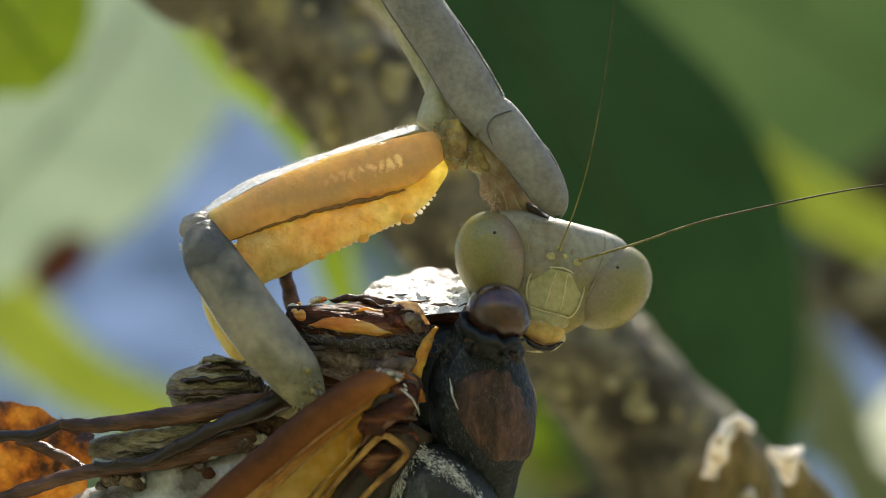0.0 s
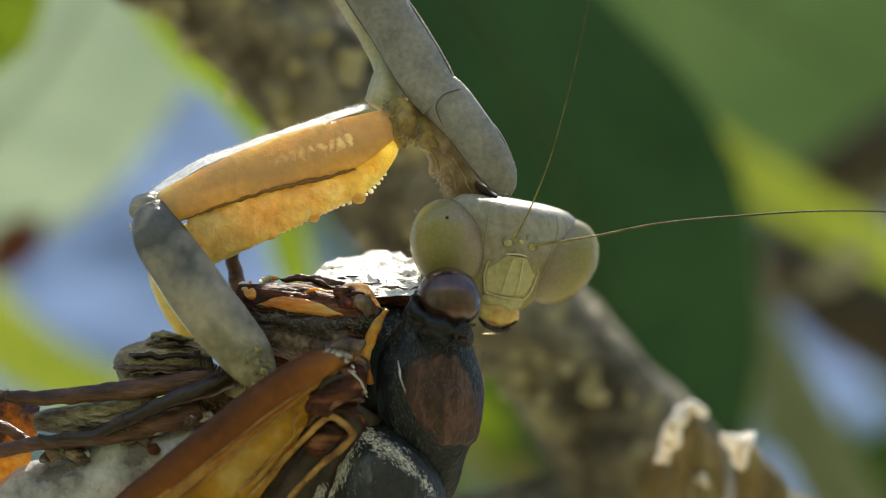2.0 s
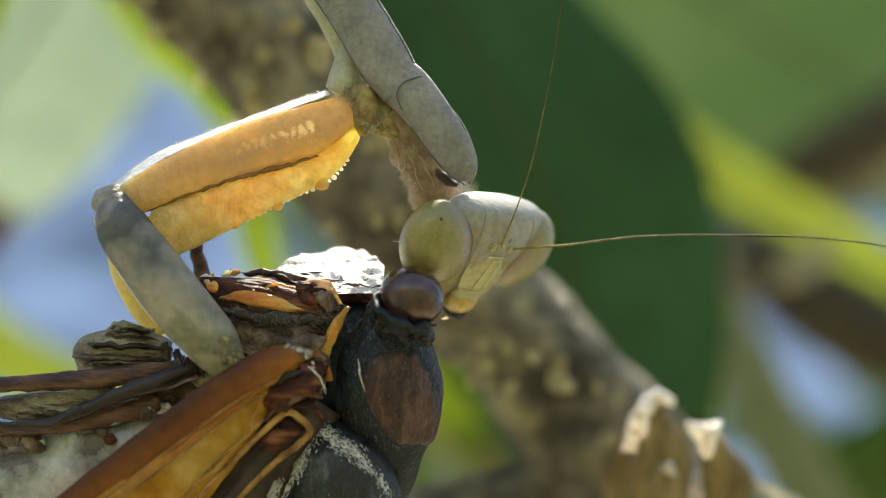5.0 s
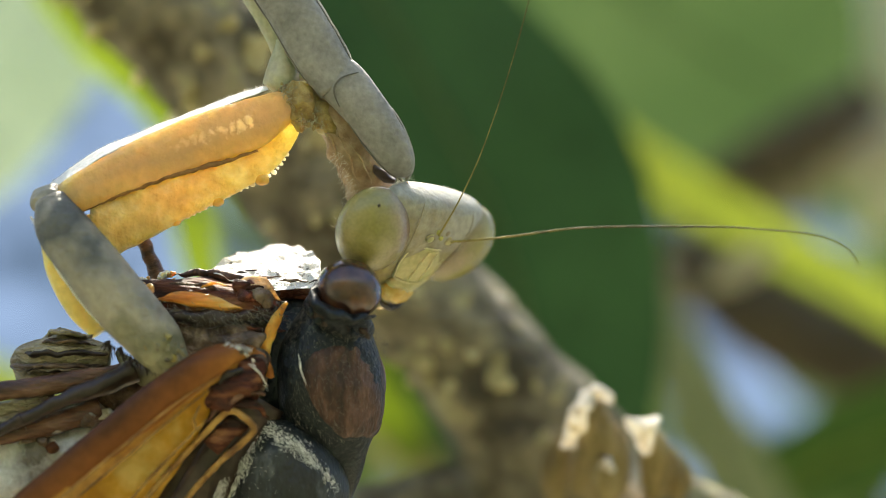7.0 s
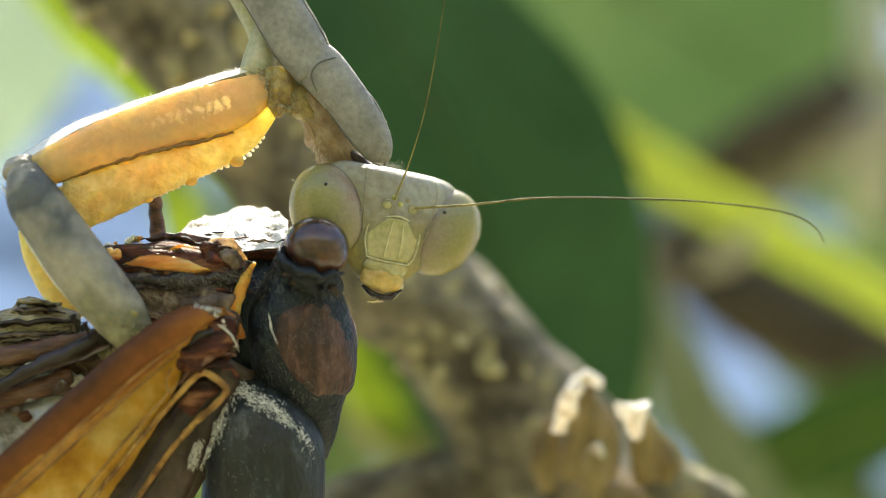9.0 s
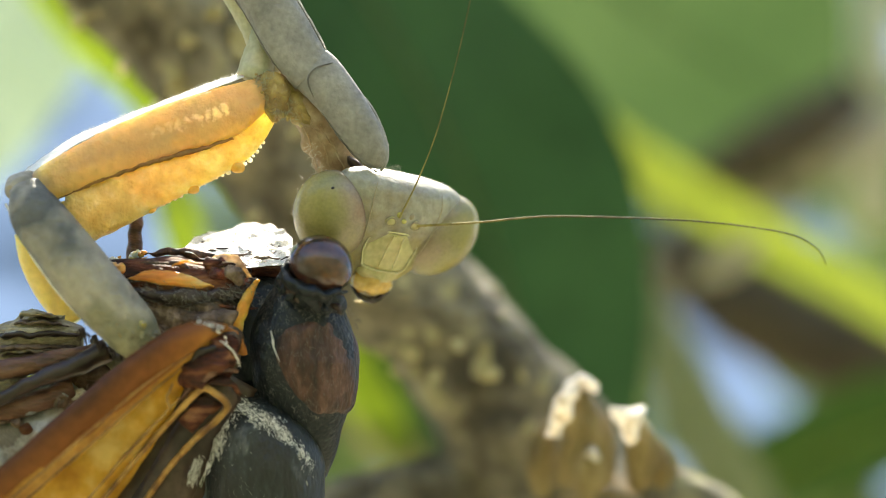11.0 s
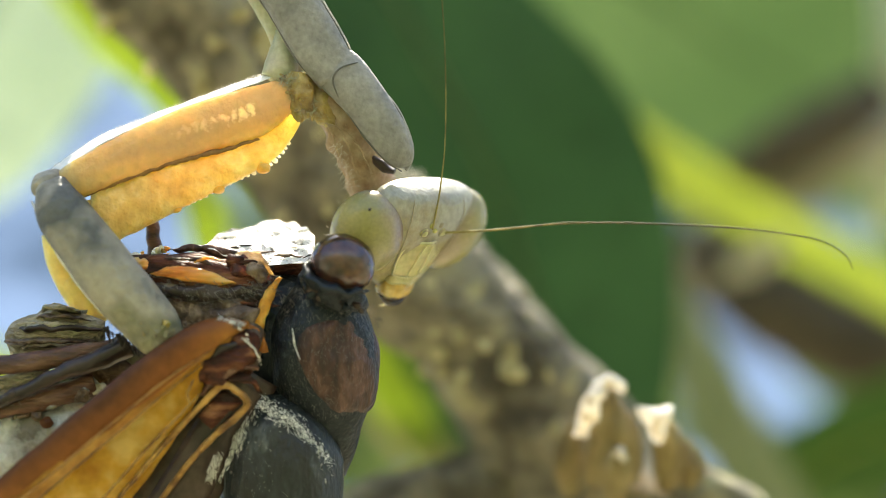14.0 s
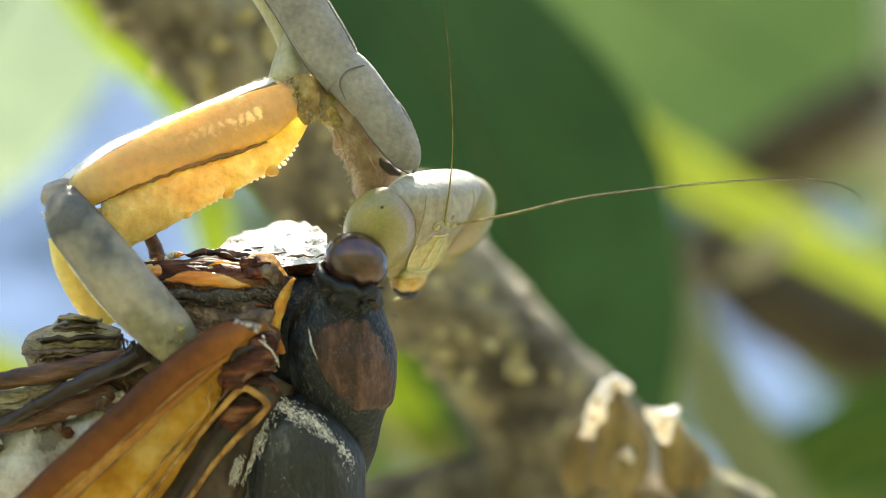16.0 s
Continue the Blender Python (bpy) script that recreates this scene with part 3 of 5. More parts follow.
leaf([(-17.41, 42, 16.71), (-14.27, 41, 13.25), (-11.84, 40, 10.67), (-9.71, 40, 8.54), (-8.17, 40, 6.25), (-7.43, 41, 3.67)], [0.5, 1.3, 1.6, 1.5, 1.1, 0.2], "leaf_bright", "narrow yellow-green leaf edge in the sun", 20, 0.1, "leaf_lime")
leaf([(-7.78, 44, 2.41), (-6.94, 43, 0.37), (-6.26, 43, -1.99), (-5.23, 44, -6.08)], [0.8, 1.2, 1.2, 0.5], "leaf_bright", "narrow bright green leaf behind the foreleg", 20, 0.1, "leaf_lime")
leaf([(-42, 74, 12), (-36.5, 73, 1.5), (-33.3, 72, -4.6), (-29.5, 72, -8.7), (-23.5, 72, -12.0), (-15.73, 73, -14.2), (-8.07, 75, -15.6)], [1.0, 3.7, 3.9, 3.2, 2.6, 2.0, 0.5], "leaf_lime", "curved yellow-green leaf in the sun", 25, 0.1, "leaf_lime")
leaf([(1.77, 48, -3.37), (3.72, 48, -7.59), (5.39, 48, -11.13), (6.99, 49, -14.79)], [0.8, 1.9, 2.1, 0.7], "leaf_deep", "small bright green leaf below the branch", 15, 0.1, "leaf_deep")
leaf([(-27.14, 55, -2.59), (-25.27, 55, -0.71), (-23.39, 55, 0.97)], [0.8, 1.6, 0.3], "redleaf", "withered red-brown leaf among green ones", 10, 0.1, "redleaf")
leaf([(20.9, 66, 8.9), (24.9, 62, 4.2), (31.36, 60, 0.0), (37.46, 60, -3.4), (46.19, 62, -7.9)], [0.6, 1.9, 2.0, 1.8, 1.5], "leaf_lime", "yellow-green leaf lit by the sun", 35, 0.1, "leaf_lime")
leaf([(12, 104, 38), (22, 101, 28.5), (33, 99, 20), (43.5, 100, 14), (49, 102, 11)], [2.0, 10.0, 12.5, 12.0, 5.5], "leaf_mid", "smooth mid-green leaf of the shrub", 20, 0.06, "leaf_mid")
leaf([(30.37, 70, -23.6), (37.19, 68, -17.9), (44.97, 68, -14.6), (54.52, 70, -12.2)], [1.0, 3.6, 4.0, 1.0], "leaf_grass", "bright green leaf low down", 10, 0.06, "leaf_lime")
leaf([(24.3, 58, -4.2), (25.6, 57, -8.76), (28.0, 57, -13.79), (33.2, 58, -22.9)], [0.8, 1.9, 2.3, 2.4], "leaf_sage", "sage green leaf seen edge on", 10, 0.1, "leaf_sage")
leaf([(27.5, 58, -3.9), (29.0, 57, -2.8), (31.0, 57, -1.6), (32.5, 58, -0.9)], [0.3, 1.1, 1.1, 0.2], "leaf_tan", "dry pale tan leaf among twigs", 20, 0.1, "leaf_tan")
leaf([(3.5, 60, -12.0), (7.5, 59, -14.2), (12, 59, -15.6), (17, 60, -16.4)], [1.0, 2.8, 3.0, 1.2], "leaf_olive", "dull olive-brown leaf under the branch", 10, 0.1, "leaf_olive")
leaf([(40.5, 100, -8.0), (44, 99, -11.0), (47.5, 99, -13.5), (51, 100, -16)], [0.6, 2.0, 2.3, 0.6], "leaf_mid", "small mid-green leaf under the twig", 10, 0.1, "leaf_mid")
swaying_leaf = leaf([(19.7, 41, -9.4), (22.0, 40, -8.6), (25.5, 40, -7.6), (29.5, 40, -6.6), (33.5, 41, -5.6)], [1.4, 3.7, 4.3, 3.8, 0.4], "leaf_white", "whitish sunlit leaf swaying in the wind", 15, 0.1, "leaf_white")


def twig(label, pts, radii, material):
    ob = thing("twig", label, "twig", pts[0], "twigs behind the leaves")
    part("stem", tube(pts, radii, 30, 12, 0.3, 0.2), material, ob)
    c, rr = spline(pts, 60), values(radii, 60)
    for i in (9, 25, 38, 52):
        part("node", ball(c[i], (rr[i] * 1.15, rr[i] * 1.15, rr[i] * 0.7), (0, 30, 0), 14, 10, 0.3, 0.5), material, ob, "swollen twig node")


twig("dark brown twig in shade", [(32.0, 90, -0.6), (37.0, 88, -4.9), (43.6, 88, -8.6), (58.8, 90, -14.4)], [2.0, 3.9, 4.2, 4.0], "twig")
twig("dark brown twig in shade", [(34.6, 92, 4.4), (40.0, 90, 7.0), (45.0, 90, 9.6), (49.5, 92, 12.2)], [1.2, 2.5, 2.7, 2.2], "twig")
twig("pale grey-green upright stem in sun", [(57.4, 110, 35.09), (56.2, 108, 20.2), (56.4, 108, 10.0), (57.6, 110, 1.0)], [2.7, 2.8, 2.7, 2.3], "stem_pale")
twig("pale grey-brown twig behind leaves", [(30.93, 96, -7.16), (34.1, 94, -2.52), (43.31, 94, 4.64), (57.17, 98, 10.66)], [2.4, 2.8, 2.0, 1.8], "twig_pale")


def blades(bm, rng, c, l, w):
    """One loose leaf blade of seven points."""
    q = Euler((rng.uniform(-0.9, 0.9), rng.uniform(0, 6.28), rng.uniform(-0.9, 0.9))).to_matrix()
    vs = [bm.verts.new(c + q @ Vector(p)) for p in ((0, 0, -l), (w * 0.7, -1, -l * 0.4), (w * 0.8, -1, l * 0.2), (0, 0, l), (-w * 0.8, -1, l * 0.2), (-w * 0.7, -1, -l * 0.4), (0, 1, 0))]
    for i in range(6):
        bm.faces.new((vs[i], vs[(i + 1) % 6], vs[6]))


def far_foliage():
    """The shrub's further leaves, loose blades with gaps to the sky; and unseen leaves at the viewer's back, added for
    green fill light.
    """
    rng = random.Random(11)
    bm = bmesh.new()
    for k in range(900):
        a, d = rng.uniform(-0.62, 0.62), rng.uniform(190, 420)
        c = Vector((d * math.sin(a), d * math.cos(a), d * rng.uniform(-0.36, 0.30)))
        u, v = c.x / (c.y + 63) * 62.9, c.z / (c.y + 63) * 62.9
        if (-17 < u < -3.5 and -7 < v < 5.2) or (13.2 < u < 19.8 and -6.5 < v < -1.5):
            continue
        blades(bm, rng, c, rng.uniform(9, 20), rng.uniform(4, 9))
    tagged(part("far_leaves", bm, "far"), "further green leaves of the shrub", "foliage", kind="stuff")
    # unseen leaf wall that tints the ambient light green
    bm = bmesh.new()
    for k in range(2600):
        a, d = rng.uniform(1.1, 5.18), rng.uniform(420, 900)
        c = Vector((d * math.sin(a), d * math.cos(a), d * rng.uniform(-0.9, 0.55)))
        blades(bm, rng, c, rng.uniform(25, 50), rng.uniform(12, 24))
    tagged(part("hedge_leaves", bm, "far"), "unseen leaves behind the viewer, added for green fill light", "foliage", kind="stuff")


far_foliage()


def backdrop():
    """Added blue slope far behind the shrub, out of focus; its haze is emission."""
    m = bpy.data.materials.new("glowing_blue_backdrop")
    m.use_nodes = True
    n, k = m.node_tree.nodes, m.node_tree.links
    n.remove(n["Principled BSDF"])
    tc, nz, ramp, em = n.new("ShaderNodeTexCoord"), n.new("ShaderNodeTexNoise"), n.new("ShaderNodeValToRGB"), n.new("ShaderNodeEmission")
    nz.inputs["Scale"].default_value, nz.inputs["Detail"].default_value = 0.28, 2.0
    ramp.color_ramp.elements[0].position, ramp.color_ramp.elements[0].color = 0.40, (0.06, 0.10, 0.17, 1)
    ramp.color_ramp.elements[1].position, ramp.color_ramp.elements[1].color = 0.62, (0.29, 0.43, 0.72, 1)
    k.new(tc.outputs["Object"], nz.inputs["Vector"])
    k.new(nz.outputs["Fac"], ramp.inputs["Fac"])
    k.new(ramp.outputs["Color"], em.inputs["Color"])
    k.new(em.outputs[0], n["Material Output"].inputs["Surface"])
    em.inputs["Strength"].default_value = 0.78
    M["distance"] = m
    bm = bmesh.new()
    rows = []
    for i in range(25):
        f = i / 24
        rows.append([bm.verts.new((x * 5000, 30000 + 48000 * f, -1300 + 76000 * f ** 1.1 + 2500 * noise.noise(Vector((x * 0.7, f * 6, 0))))) for x in range(-14, 15)])
    for a, b in zip(rows, rows[1:]):
        for j in range(28):
            bm.faces.new((a[j], a[j + 1], b[j + 1], b[j]))
    tagged(part("backdrop", bm, "distance", level=True), "added slope glowing hazy blue behind the shrub", "backdrop", kind="structure")


backdrop()


# ---- the mantis ----
mantis = thing("mantis", "grey-green praying mantis hanging head down, feeding", "insect", (-1.18, 0, 10.02))


def make_mantis():
    line = [(-4.86, 1, 15.06), (-3.07, 0.6, 11.93), (-1.14, 0, 8.92), (0.04, -0.2, 7.08), (1.07, -0.3, 5.39), (1.75, -0.4, 4.39)]
    part("pronotum", limb(line, [0.95, 0.95, 0.92, 0.90, 0.90, 0.78], [0.7, 0.7, 0.68, 0.6, 0.55, 0.46], 50, 26, 2.6, 0.02, 1.5), "thorax", mantis, "grey granular shield")
    front = [(1.31, -0.25, 5), (1.95, -0.4, 4.4), (2.68, -0.45, 3.55), (3.36, -0.45, 2.56), (3.8, -0.4, 1.85), (4.02, -0.3, 1.42), (4.1, -0.2, 1.2)]
    part("collar", limb(front, [0.8, 0.86, 0.79, 0.73, 0.6, 0.4, 0.08], [0.4, 0.55, 0.6, 0.56, 0.46, 0.3, 0.06], 40, 28, 2.2, 0.015, 1.5), "thorax", mantis, "front lobe of the shield")
    part("seam", tube([(2.41, -0.83, 4.84), (1.81, -1.02, 4.62), (1.54, -1, 4.19), (1.74, -0.88, 3.61)], [0.02, 0.035, 0.035, 0.02], 16, 6), "thorax_edge", mantis, "dark curved seam")
    part("margin", tube([(-3.89, 0.2, 11.66), (-2.04, -0.1, 8.61), (-0.7, -0.3, 6.59), (0.32, -0.4, 4.89), (1.3, -0.5, 3.95), (2.02, -0.55, 3.18), (2.7, -0.55, 2.2), (3.4, -0.5, 1.42), (3.98, -0.35, 1.08)], [0.045, 0.045, 0.042, 0.04, 0.038, 0.035, 0.025], 70, 6, 0.025, 5), "thorax_edge", mantis, "dark toothed margin")
    part("margin", tube([(-2.05, 0.2, 11.66), (-0.04, -0.1, 8.81), (0.96, -0.3, 7.38), (1.91, -0.4, 5.82), (2.38, -0.5, 4.82), (3.04, -0.5, 3.99), (3.55, -0.5, 3.62), (4.02, -0.5, 2.88), (4.33, -0.45, 2.05), (4.34, -0.35, 1.5), (4.12, -0.3, 1.1)], [0.05] * 6, 50, 6, 0.02, 4), "thorax", mantis, "pale margin")
    part("sternum", limb([(-4.81, 1.8, 14.42), (-2.78, 1.4, 10.24), (-1.38, 1.1, 8.16), (-0.32, 0.9, 6.31), (0.28, 0.8, 4.58)], [0.9, 0.72, 0.62, 0.6, 0.6], [0.7, 0.6, 0.6, 0.6, 0.5], 30, 18, 2, 0.04, 1.5), "sternum", mantis, "pale green underside")
    part("neck", limb([(0.56, 0.5, 4.35), (1.5, 0.5, 3.41), (2.2, 0.6, 2.35), (2.75, 1.1, 1.2), (3.3, 1.7, 0.0), (3.81, 2.2, -0.9)], [0.6, 0.66, 0.82, 0.88, 0.85, 0.8], [0.6, 0.6, 0.6, 0.6, 0.6, 0.6], 40, 24, 2, 0.16, 1.8), "neck", mantis, "wrinkled brown neck membrane")
    for a, b, c, r in (((1.3, 0.0, 3.0), (1.62, -0.02, 2.1), (2.0, 0.2, 0.9), 0.035), ((1.62, -0.08, 2.9), (2.05, -0.05, 2.0), (2.5, 0.3, 0.9), 0.035), ((1.9, -0.1, 2.9), (2.5, -0.02, 1.9), (2.95, 0.4, 1.0), 0.035), ((1.2, 0.0, 2.75), (1.75, -0.12, 2.6), (2.3, 0.0, 2.3), 0.035)):
        part("neck_fold", limb([a, b, c], [r * 0.5, r, r * 0.5], [r, r * 1.5, r], 18, 8, 2, 0.07, 3), "neck", mantis, "fold of the neck membrane")
    # solid dark lump in place of the shaded gap under the collar
    part("neck_gap", limb([(2.95, 0.6, 1.7), (3.35, 0.5, 1.28), (3.75, 0.4, 1.1)], [0.08, 0.2, 0.08], [0.2, 0.3, 0.2], 16, 12, 2, 0.08, 3), "wing_dark", mantis, "dark lump put in as shade behind the shield's tip")
    rng = random.Random(27)
    part("neck_hair", hairs([Vector((1.5, 0.1, 2.1)).lerp(Vector((2.15, 0.3, 0.5)), rng.random()) + Vector((rng.uniform(-0.1, 0.4), rng.uniform(-0.2, 0), 0)) for k in range(110)], (-0.6, -0.2, -0.6), 0.26, 0.4, rng, 0.009), "hair", mantis, "fine pale hairs on the neck")
    part("abdomen", limb([(-4.57, 1.2, 14.29), (-7.74, 4, 19.59), (-12.09, 7, 26.69), (-16.55, 9, 32.94)], [1.3, 2.4, 3.0, 2.0], [1.2, 2.2, 2.6, 1.6], 20, 16), "thorax", mantis)
    for pts in ([(-7.53, 4, 19.38), (-11.92, 6, 21.93), (-13.35, 9, 17.63), (-12.41, 11.6, 14.24)], [(-7.1, 4, 18.53), (-5.87, 7, 21.36), (-7.86, 9, 16.48), (-9.31, 11.4, 11.84)]):
        part("leg", tube(pts, [0.35, 0.3, 0.22, 0.2], 20, 8), "femur", mantis)

    # shoulder and folded foreleg
    coxa_at = (0.22, 0.2, 3.93)
    part("shoulder", limb([(-0.28, 0.6, 6.08), (-0.18, 0.5, 5.46), (-0.28, 0.3, 4.74), (-0.54, 0.2, 4.27)], [0.3, 0.48, 0.6, 0.5], [0.4, 0.5, 0.55, 0.4], 20, 16, 2, 0.06, 2), "sternum", mantis, "pale green shoulder")
    part("joint", limb([(-0.16, 0.1, 4.43), (0.32, -0.05, 4.02), (0.48, -0.05, 3.46), (0.3, 0.15, 2.83)], [0.25, 0.55, 0.55, 0.16], [0.3, 0.45, 0.45, 0.2], 40, 28, 2, 0.13, 3.4), "joint", mantis, "knobbly olive joint")
    part("joint", limb([(0.1, 0.15, 4.35), (0.75, 0.1, 3.75), (1.2, 0.12, 3.2), (1.6, 0.2, 2.6)], [0.3, 0.46, 0.42, 0.16], [0.3, 0.42, 0.4, 0.2], 40, 26, 2, 0.14, 3.4), "joint", mantis, "wrinkled olive skin under the shield")
    rng = random.Random(28)
    part("joint_hair", hairs([Vector((0.0, -0.35, 4.3)).lerp(Vector((1.0, -0.3, 3.0)), rng.random()) + Vector((rng.uniform(-0.35, 0.35), rng.uniform(-0.1, 0.1), rng.uniform(-0.3, 0.3))) for k in range(420)], (-0.3, -0.6, -0.6), 0.26, 0.5, rng, 0.011), "sternum", mantis, "greenish fuzz on the joint")
    rng = random.Random(5)
    for k in range(20):
        q = Vector((-0.28, -0.3, 4.5)).lerp(Vector((0.91, -0.35, 2.8)), rng.random()) + Vector((rng.uniform(-0.3, 0.3), rng.uniform(-0.2, 0.1), rng.uniform(-0.1, 0.1)))
        r = rng.uniform(0.04, 0.08)
        part("knob", ball(q, (r, r, r * 1.5), (rng.uniform(0, 60), rng.uniform(-60, 60), 0), 14, 10, 0.04, 4), ("joint", "neck", "coxa_low")[k % 3], mantis)
    axis = [(0.22, 0.1, 3.83), (-0.48, 0.05, 3.54), (-1.64, -0.1, 3), (-3.37, -0.2, 2.51), (-5.25, -0.3, 1.87), (-6.9, -0.35, 1.23), (-8.03, -0.4, 0.72), (-8.62, -0.4, 0.52)]
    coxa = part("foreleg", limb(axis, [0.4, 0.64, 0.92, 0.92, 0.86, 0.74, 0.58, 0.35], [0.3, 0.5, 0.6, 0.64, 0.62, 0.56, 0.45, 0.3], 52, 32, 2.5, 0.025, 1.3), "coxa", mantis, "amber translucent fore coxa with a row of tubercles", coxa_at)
    part("keel", limb([(-7.66, -0.2, -0.22), (-7.16, -0.2, -0.44), (-6.16, -0.2, -0.1), (-4.57, -0.2, 0.54), (-2.84, -0.1, 1.14), (-1.28, 0, 1.74), (-0.38, 0.1, 2.46), (0.22, 0.2, 3.15)], [0.5, 0.95, 0.98, 0.88, 0.72, 0.54, 0.36, 0.1], [0.3, 0.42, 0.46, 0.46, 0.42, 0.34, 0.24, 0.12], 60, 26, 2.6, 0.06, 3.0), "coxa_low", coxa, "orange lower blade of the coxa")
    part("groove", tube([(-7.58, -0.5, 0.26), (-6.22, -0.62, 0.77), (-4.44, -0.62, 1.33), (-2.66, -0.52, 1.73), (-1.31, -0.4, 2.09)], [0.04, 0.09, 0.09, 0.08, 0.04], 60, 6, 0.08, 3.8), "coxa_groove", coxa, "dark lengthwise groove")
    back = [(-9.15, 0.1, 0.98), (-8.09, 0.25, 1.74), (-6.91, 0.3, 2.46), (-5.81, 0.3, 2.86), (-4.83, 0.35, 3.23), (-3.18, 0.4, 3.77), (-1.91, 0.4, 4.2), (-0.9, 0.3, 4.42)]
    front = [(-8.66, -0.6, 0.93), (-7.68, -0.6, 1.53), (-6.72, -0.58, 2.12), (-5.76, -0.52, 2.54), (-4.73, -0.48, 2.91), (-3.27, -0.42, 3.38), (-1.94, -0.35, 3.83), (-0.84, -0.15, 4.22)]
    # white sheet added along the coxa to show the sun's rim light
    part("rim", sheet(front, back, 120, 8, 0.02, 0.06, 0.03, 3.2), "rim", coxa, "white strip with rim light in its colour, upper edge")
    rng = random.Random(8)
    low = spline([(-6.17, -0.3, -1.05), (-4.6, -0.25, -0.32), (-3.33, -0.2, 0.22), (-2.08, -0.12, 0.78), (-0.88, -0.05, 1.32), (-0.16, 0.05, 2.22)], 60)
    for q, r in ((14, 0.19), (28, 0.24), (43, 0.25)):
        part("tubercle", ball(low[q], (r * 1.15, r, r * 0.9), (0, 20, 0), 14, 10, 0.04, 3), "tubercle", coxa, "glossy orange tubercle")
    for q in range(2, 58):
        if q % 2 == 0:
            r = rng.uniform(0.045, 0.085)
            part("denticle", ball(low[q] + Vector((0, 0.12, -0.05)), (r * 1.3, r, r * 1.1), (0, 25, 0), 8, 6), "denticle", coxa)
    part("knee", ball((-8.65, -0.5, 0.77), (0.62, 0.6, 0.5), (0, -30, 0), 20, 14, 0.1, 2.2), "femur", coxa, "grey knee")
    femur = [(-8.53, -0.8, 0.77), (-8.14, -1.2, -0.18), (-7.15, -1.5, -1.64), (-6.08, -1.6, -3.1), (-5.15, -1.5, -4.28), (-4.54, -1.3, -5.31)]
    part("femur", limb(femur, [0.55, 0.9, 1.0, 1.02, 0.92, 0.6], [0.4, 0.7, 0.8, 0.8, 0.7, 0.45], 40, 26, 2.2, 0.04, 1.1), "femur", coxa, "mottled grey fore femur with a dark patch")
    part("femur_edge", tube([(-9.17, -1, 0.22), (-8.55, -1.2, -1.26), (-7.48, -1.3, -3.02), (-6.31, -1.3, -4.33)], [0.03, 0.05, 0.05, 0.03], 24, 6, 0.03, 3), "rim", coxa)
    for k in range(40):
        q = Vector((-5.24, -2.3, -3.74)).lerp(Vector((-4.38, -1.9, -5.26)), rng.random() ** 0.6) + Vector((rng.uniform(-0.5, 0.45), rng.uniform(-0.05, 0.12), rng.uniform(-0.2, 0.2)))
        r = rng.uniform(0.04, 0.11)
        part("knuckle", ball(q, (r * 1.3, r, r), (rng.uniform(0, 60), rng.uniform(0, 90), 0), 12, 9, 0.12, 4.5), ("femur", "joint", "femur", "straw")[k % 4], coxa)
    part("tibia", limb([(-4.64, -1, -4.9), (-5.23, -0.6, -5.53), (-6.1, 0.2, -5.32), (-6.7, 0.6, -4.74)], [0.5, 0.45, 0.3, 0.1], [0.4, 0.4, 0.3, 0.1], 20, 12, 2, 0.1, 2.4), "femur", coxa)
    for a, b in (((-6.79, -1.2, -4.2), (-6.66, -1.3, -4.88)), ((-6.39, -1.3, -4.45), (-6.22, -1.4, -5.06)), ((-6, -1.2, -4.53), (-5.8, -1.3, -5.23)), ((-5.57, -1.2, -4.88), (-5.52, -1.3, -5.5))):
        pa, pb = Vector((a[0], a[1], a[2])), Vector((b[0], b[1], b[2]))
        part("spine", tube([pa, pa.lerp(pb, 0.5), pb], [0.08, 0.05, 0.01], 8, 6), "leg_dark", coxa)

    rng = random.Random(16)
    side = spline([(-9.17, -1, 0.22), (-8.55, -1.2, -1.26), (-7.48, -1.3, -3.02), (-6.31, -1.3, -4.45)], 200)
    part("fuzz", hairs([side[rng.randrange(200)] for k in range(240)], (-1, -0.1, -0.5), 0.12, 0.4, rng, 0.008), "hair", coxa, "pale fuzz on the femur")
    side = spline([(-6.92, -1.4, -4.18), (-6.13, -1.5, -4.67), (-5.15, -1.6, -5.28), (-4.45, -1.5, -5.45)], 100)
    part("comb", hairs([side[rng.randrange(100)] for k in range(60)], (-0.2, -0.3, -1), 0.4, 0.3, rng, 0.03), "leg_dark", coxa, "comb of dark bristles")
    rng = random.Random(17)
    edge = spline(back, 300)
    part("fuzz", hairs([edge[rng.randrange(300)] for k in range(220)], (-0.3, 0.1, 1), 0.1, 0.5, rng, 0.009), "hair", coxa, "pale fuzz on the upper edge")
    edge = spline([(-0.04, -0.3, 8.78), (0.95, -0.4, 7.37), (1.9, -0.5, 5.81), (2.38, -0.5, 4.82), (3.04, -0.5, 3.99), (3.55, -0.5, 3.62), (4.02, -0.5, 2.88), (4.33, -0.45, 2.05), (4.34, -0.35, 1.5)], 300)
    part("fuzz", hairs([edge[rng.randrange(300)] for k in range(520)], (1, 0.1, 0.5), 0.075, 0.4, rng, 0.006), "hair", mantis, "pale fuzz on the margin")
    # the second foreleg, behind
    part("second_foreleg", limb([(-8.6, 1.8, -1.15), (-8.19, 1.8, -2.18), (-7.48, 1.7, -3.41), (-6.73, 1.6, -4.39)], [0.3, 0.5, 0.54, 0.36], [0.4, 0.5, 0.5, 0.4], 24, 18), "coxa", mantis, "amber second foreleg")
    return coxa


foreleg = make_mantis()


# ---- its head: millimetres in the head's own space, face towards -y ----
def hpart(name, bm, material, parent, label="", origin=(0, 0, 0)):
    ORIGIN[head.name] = Vector()
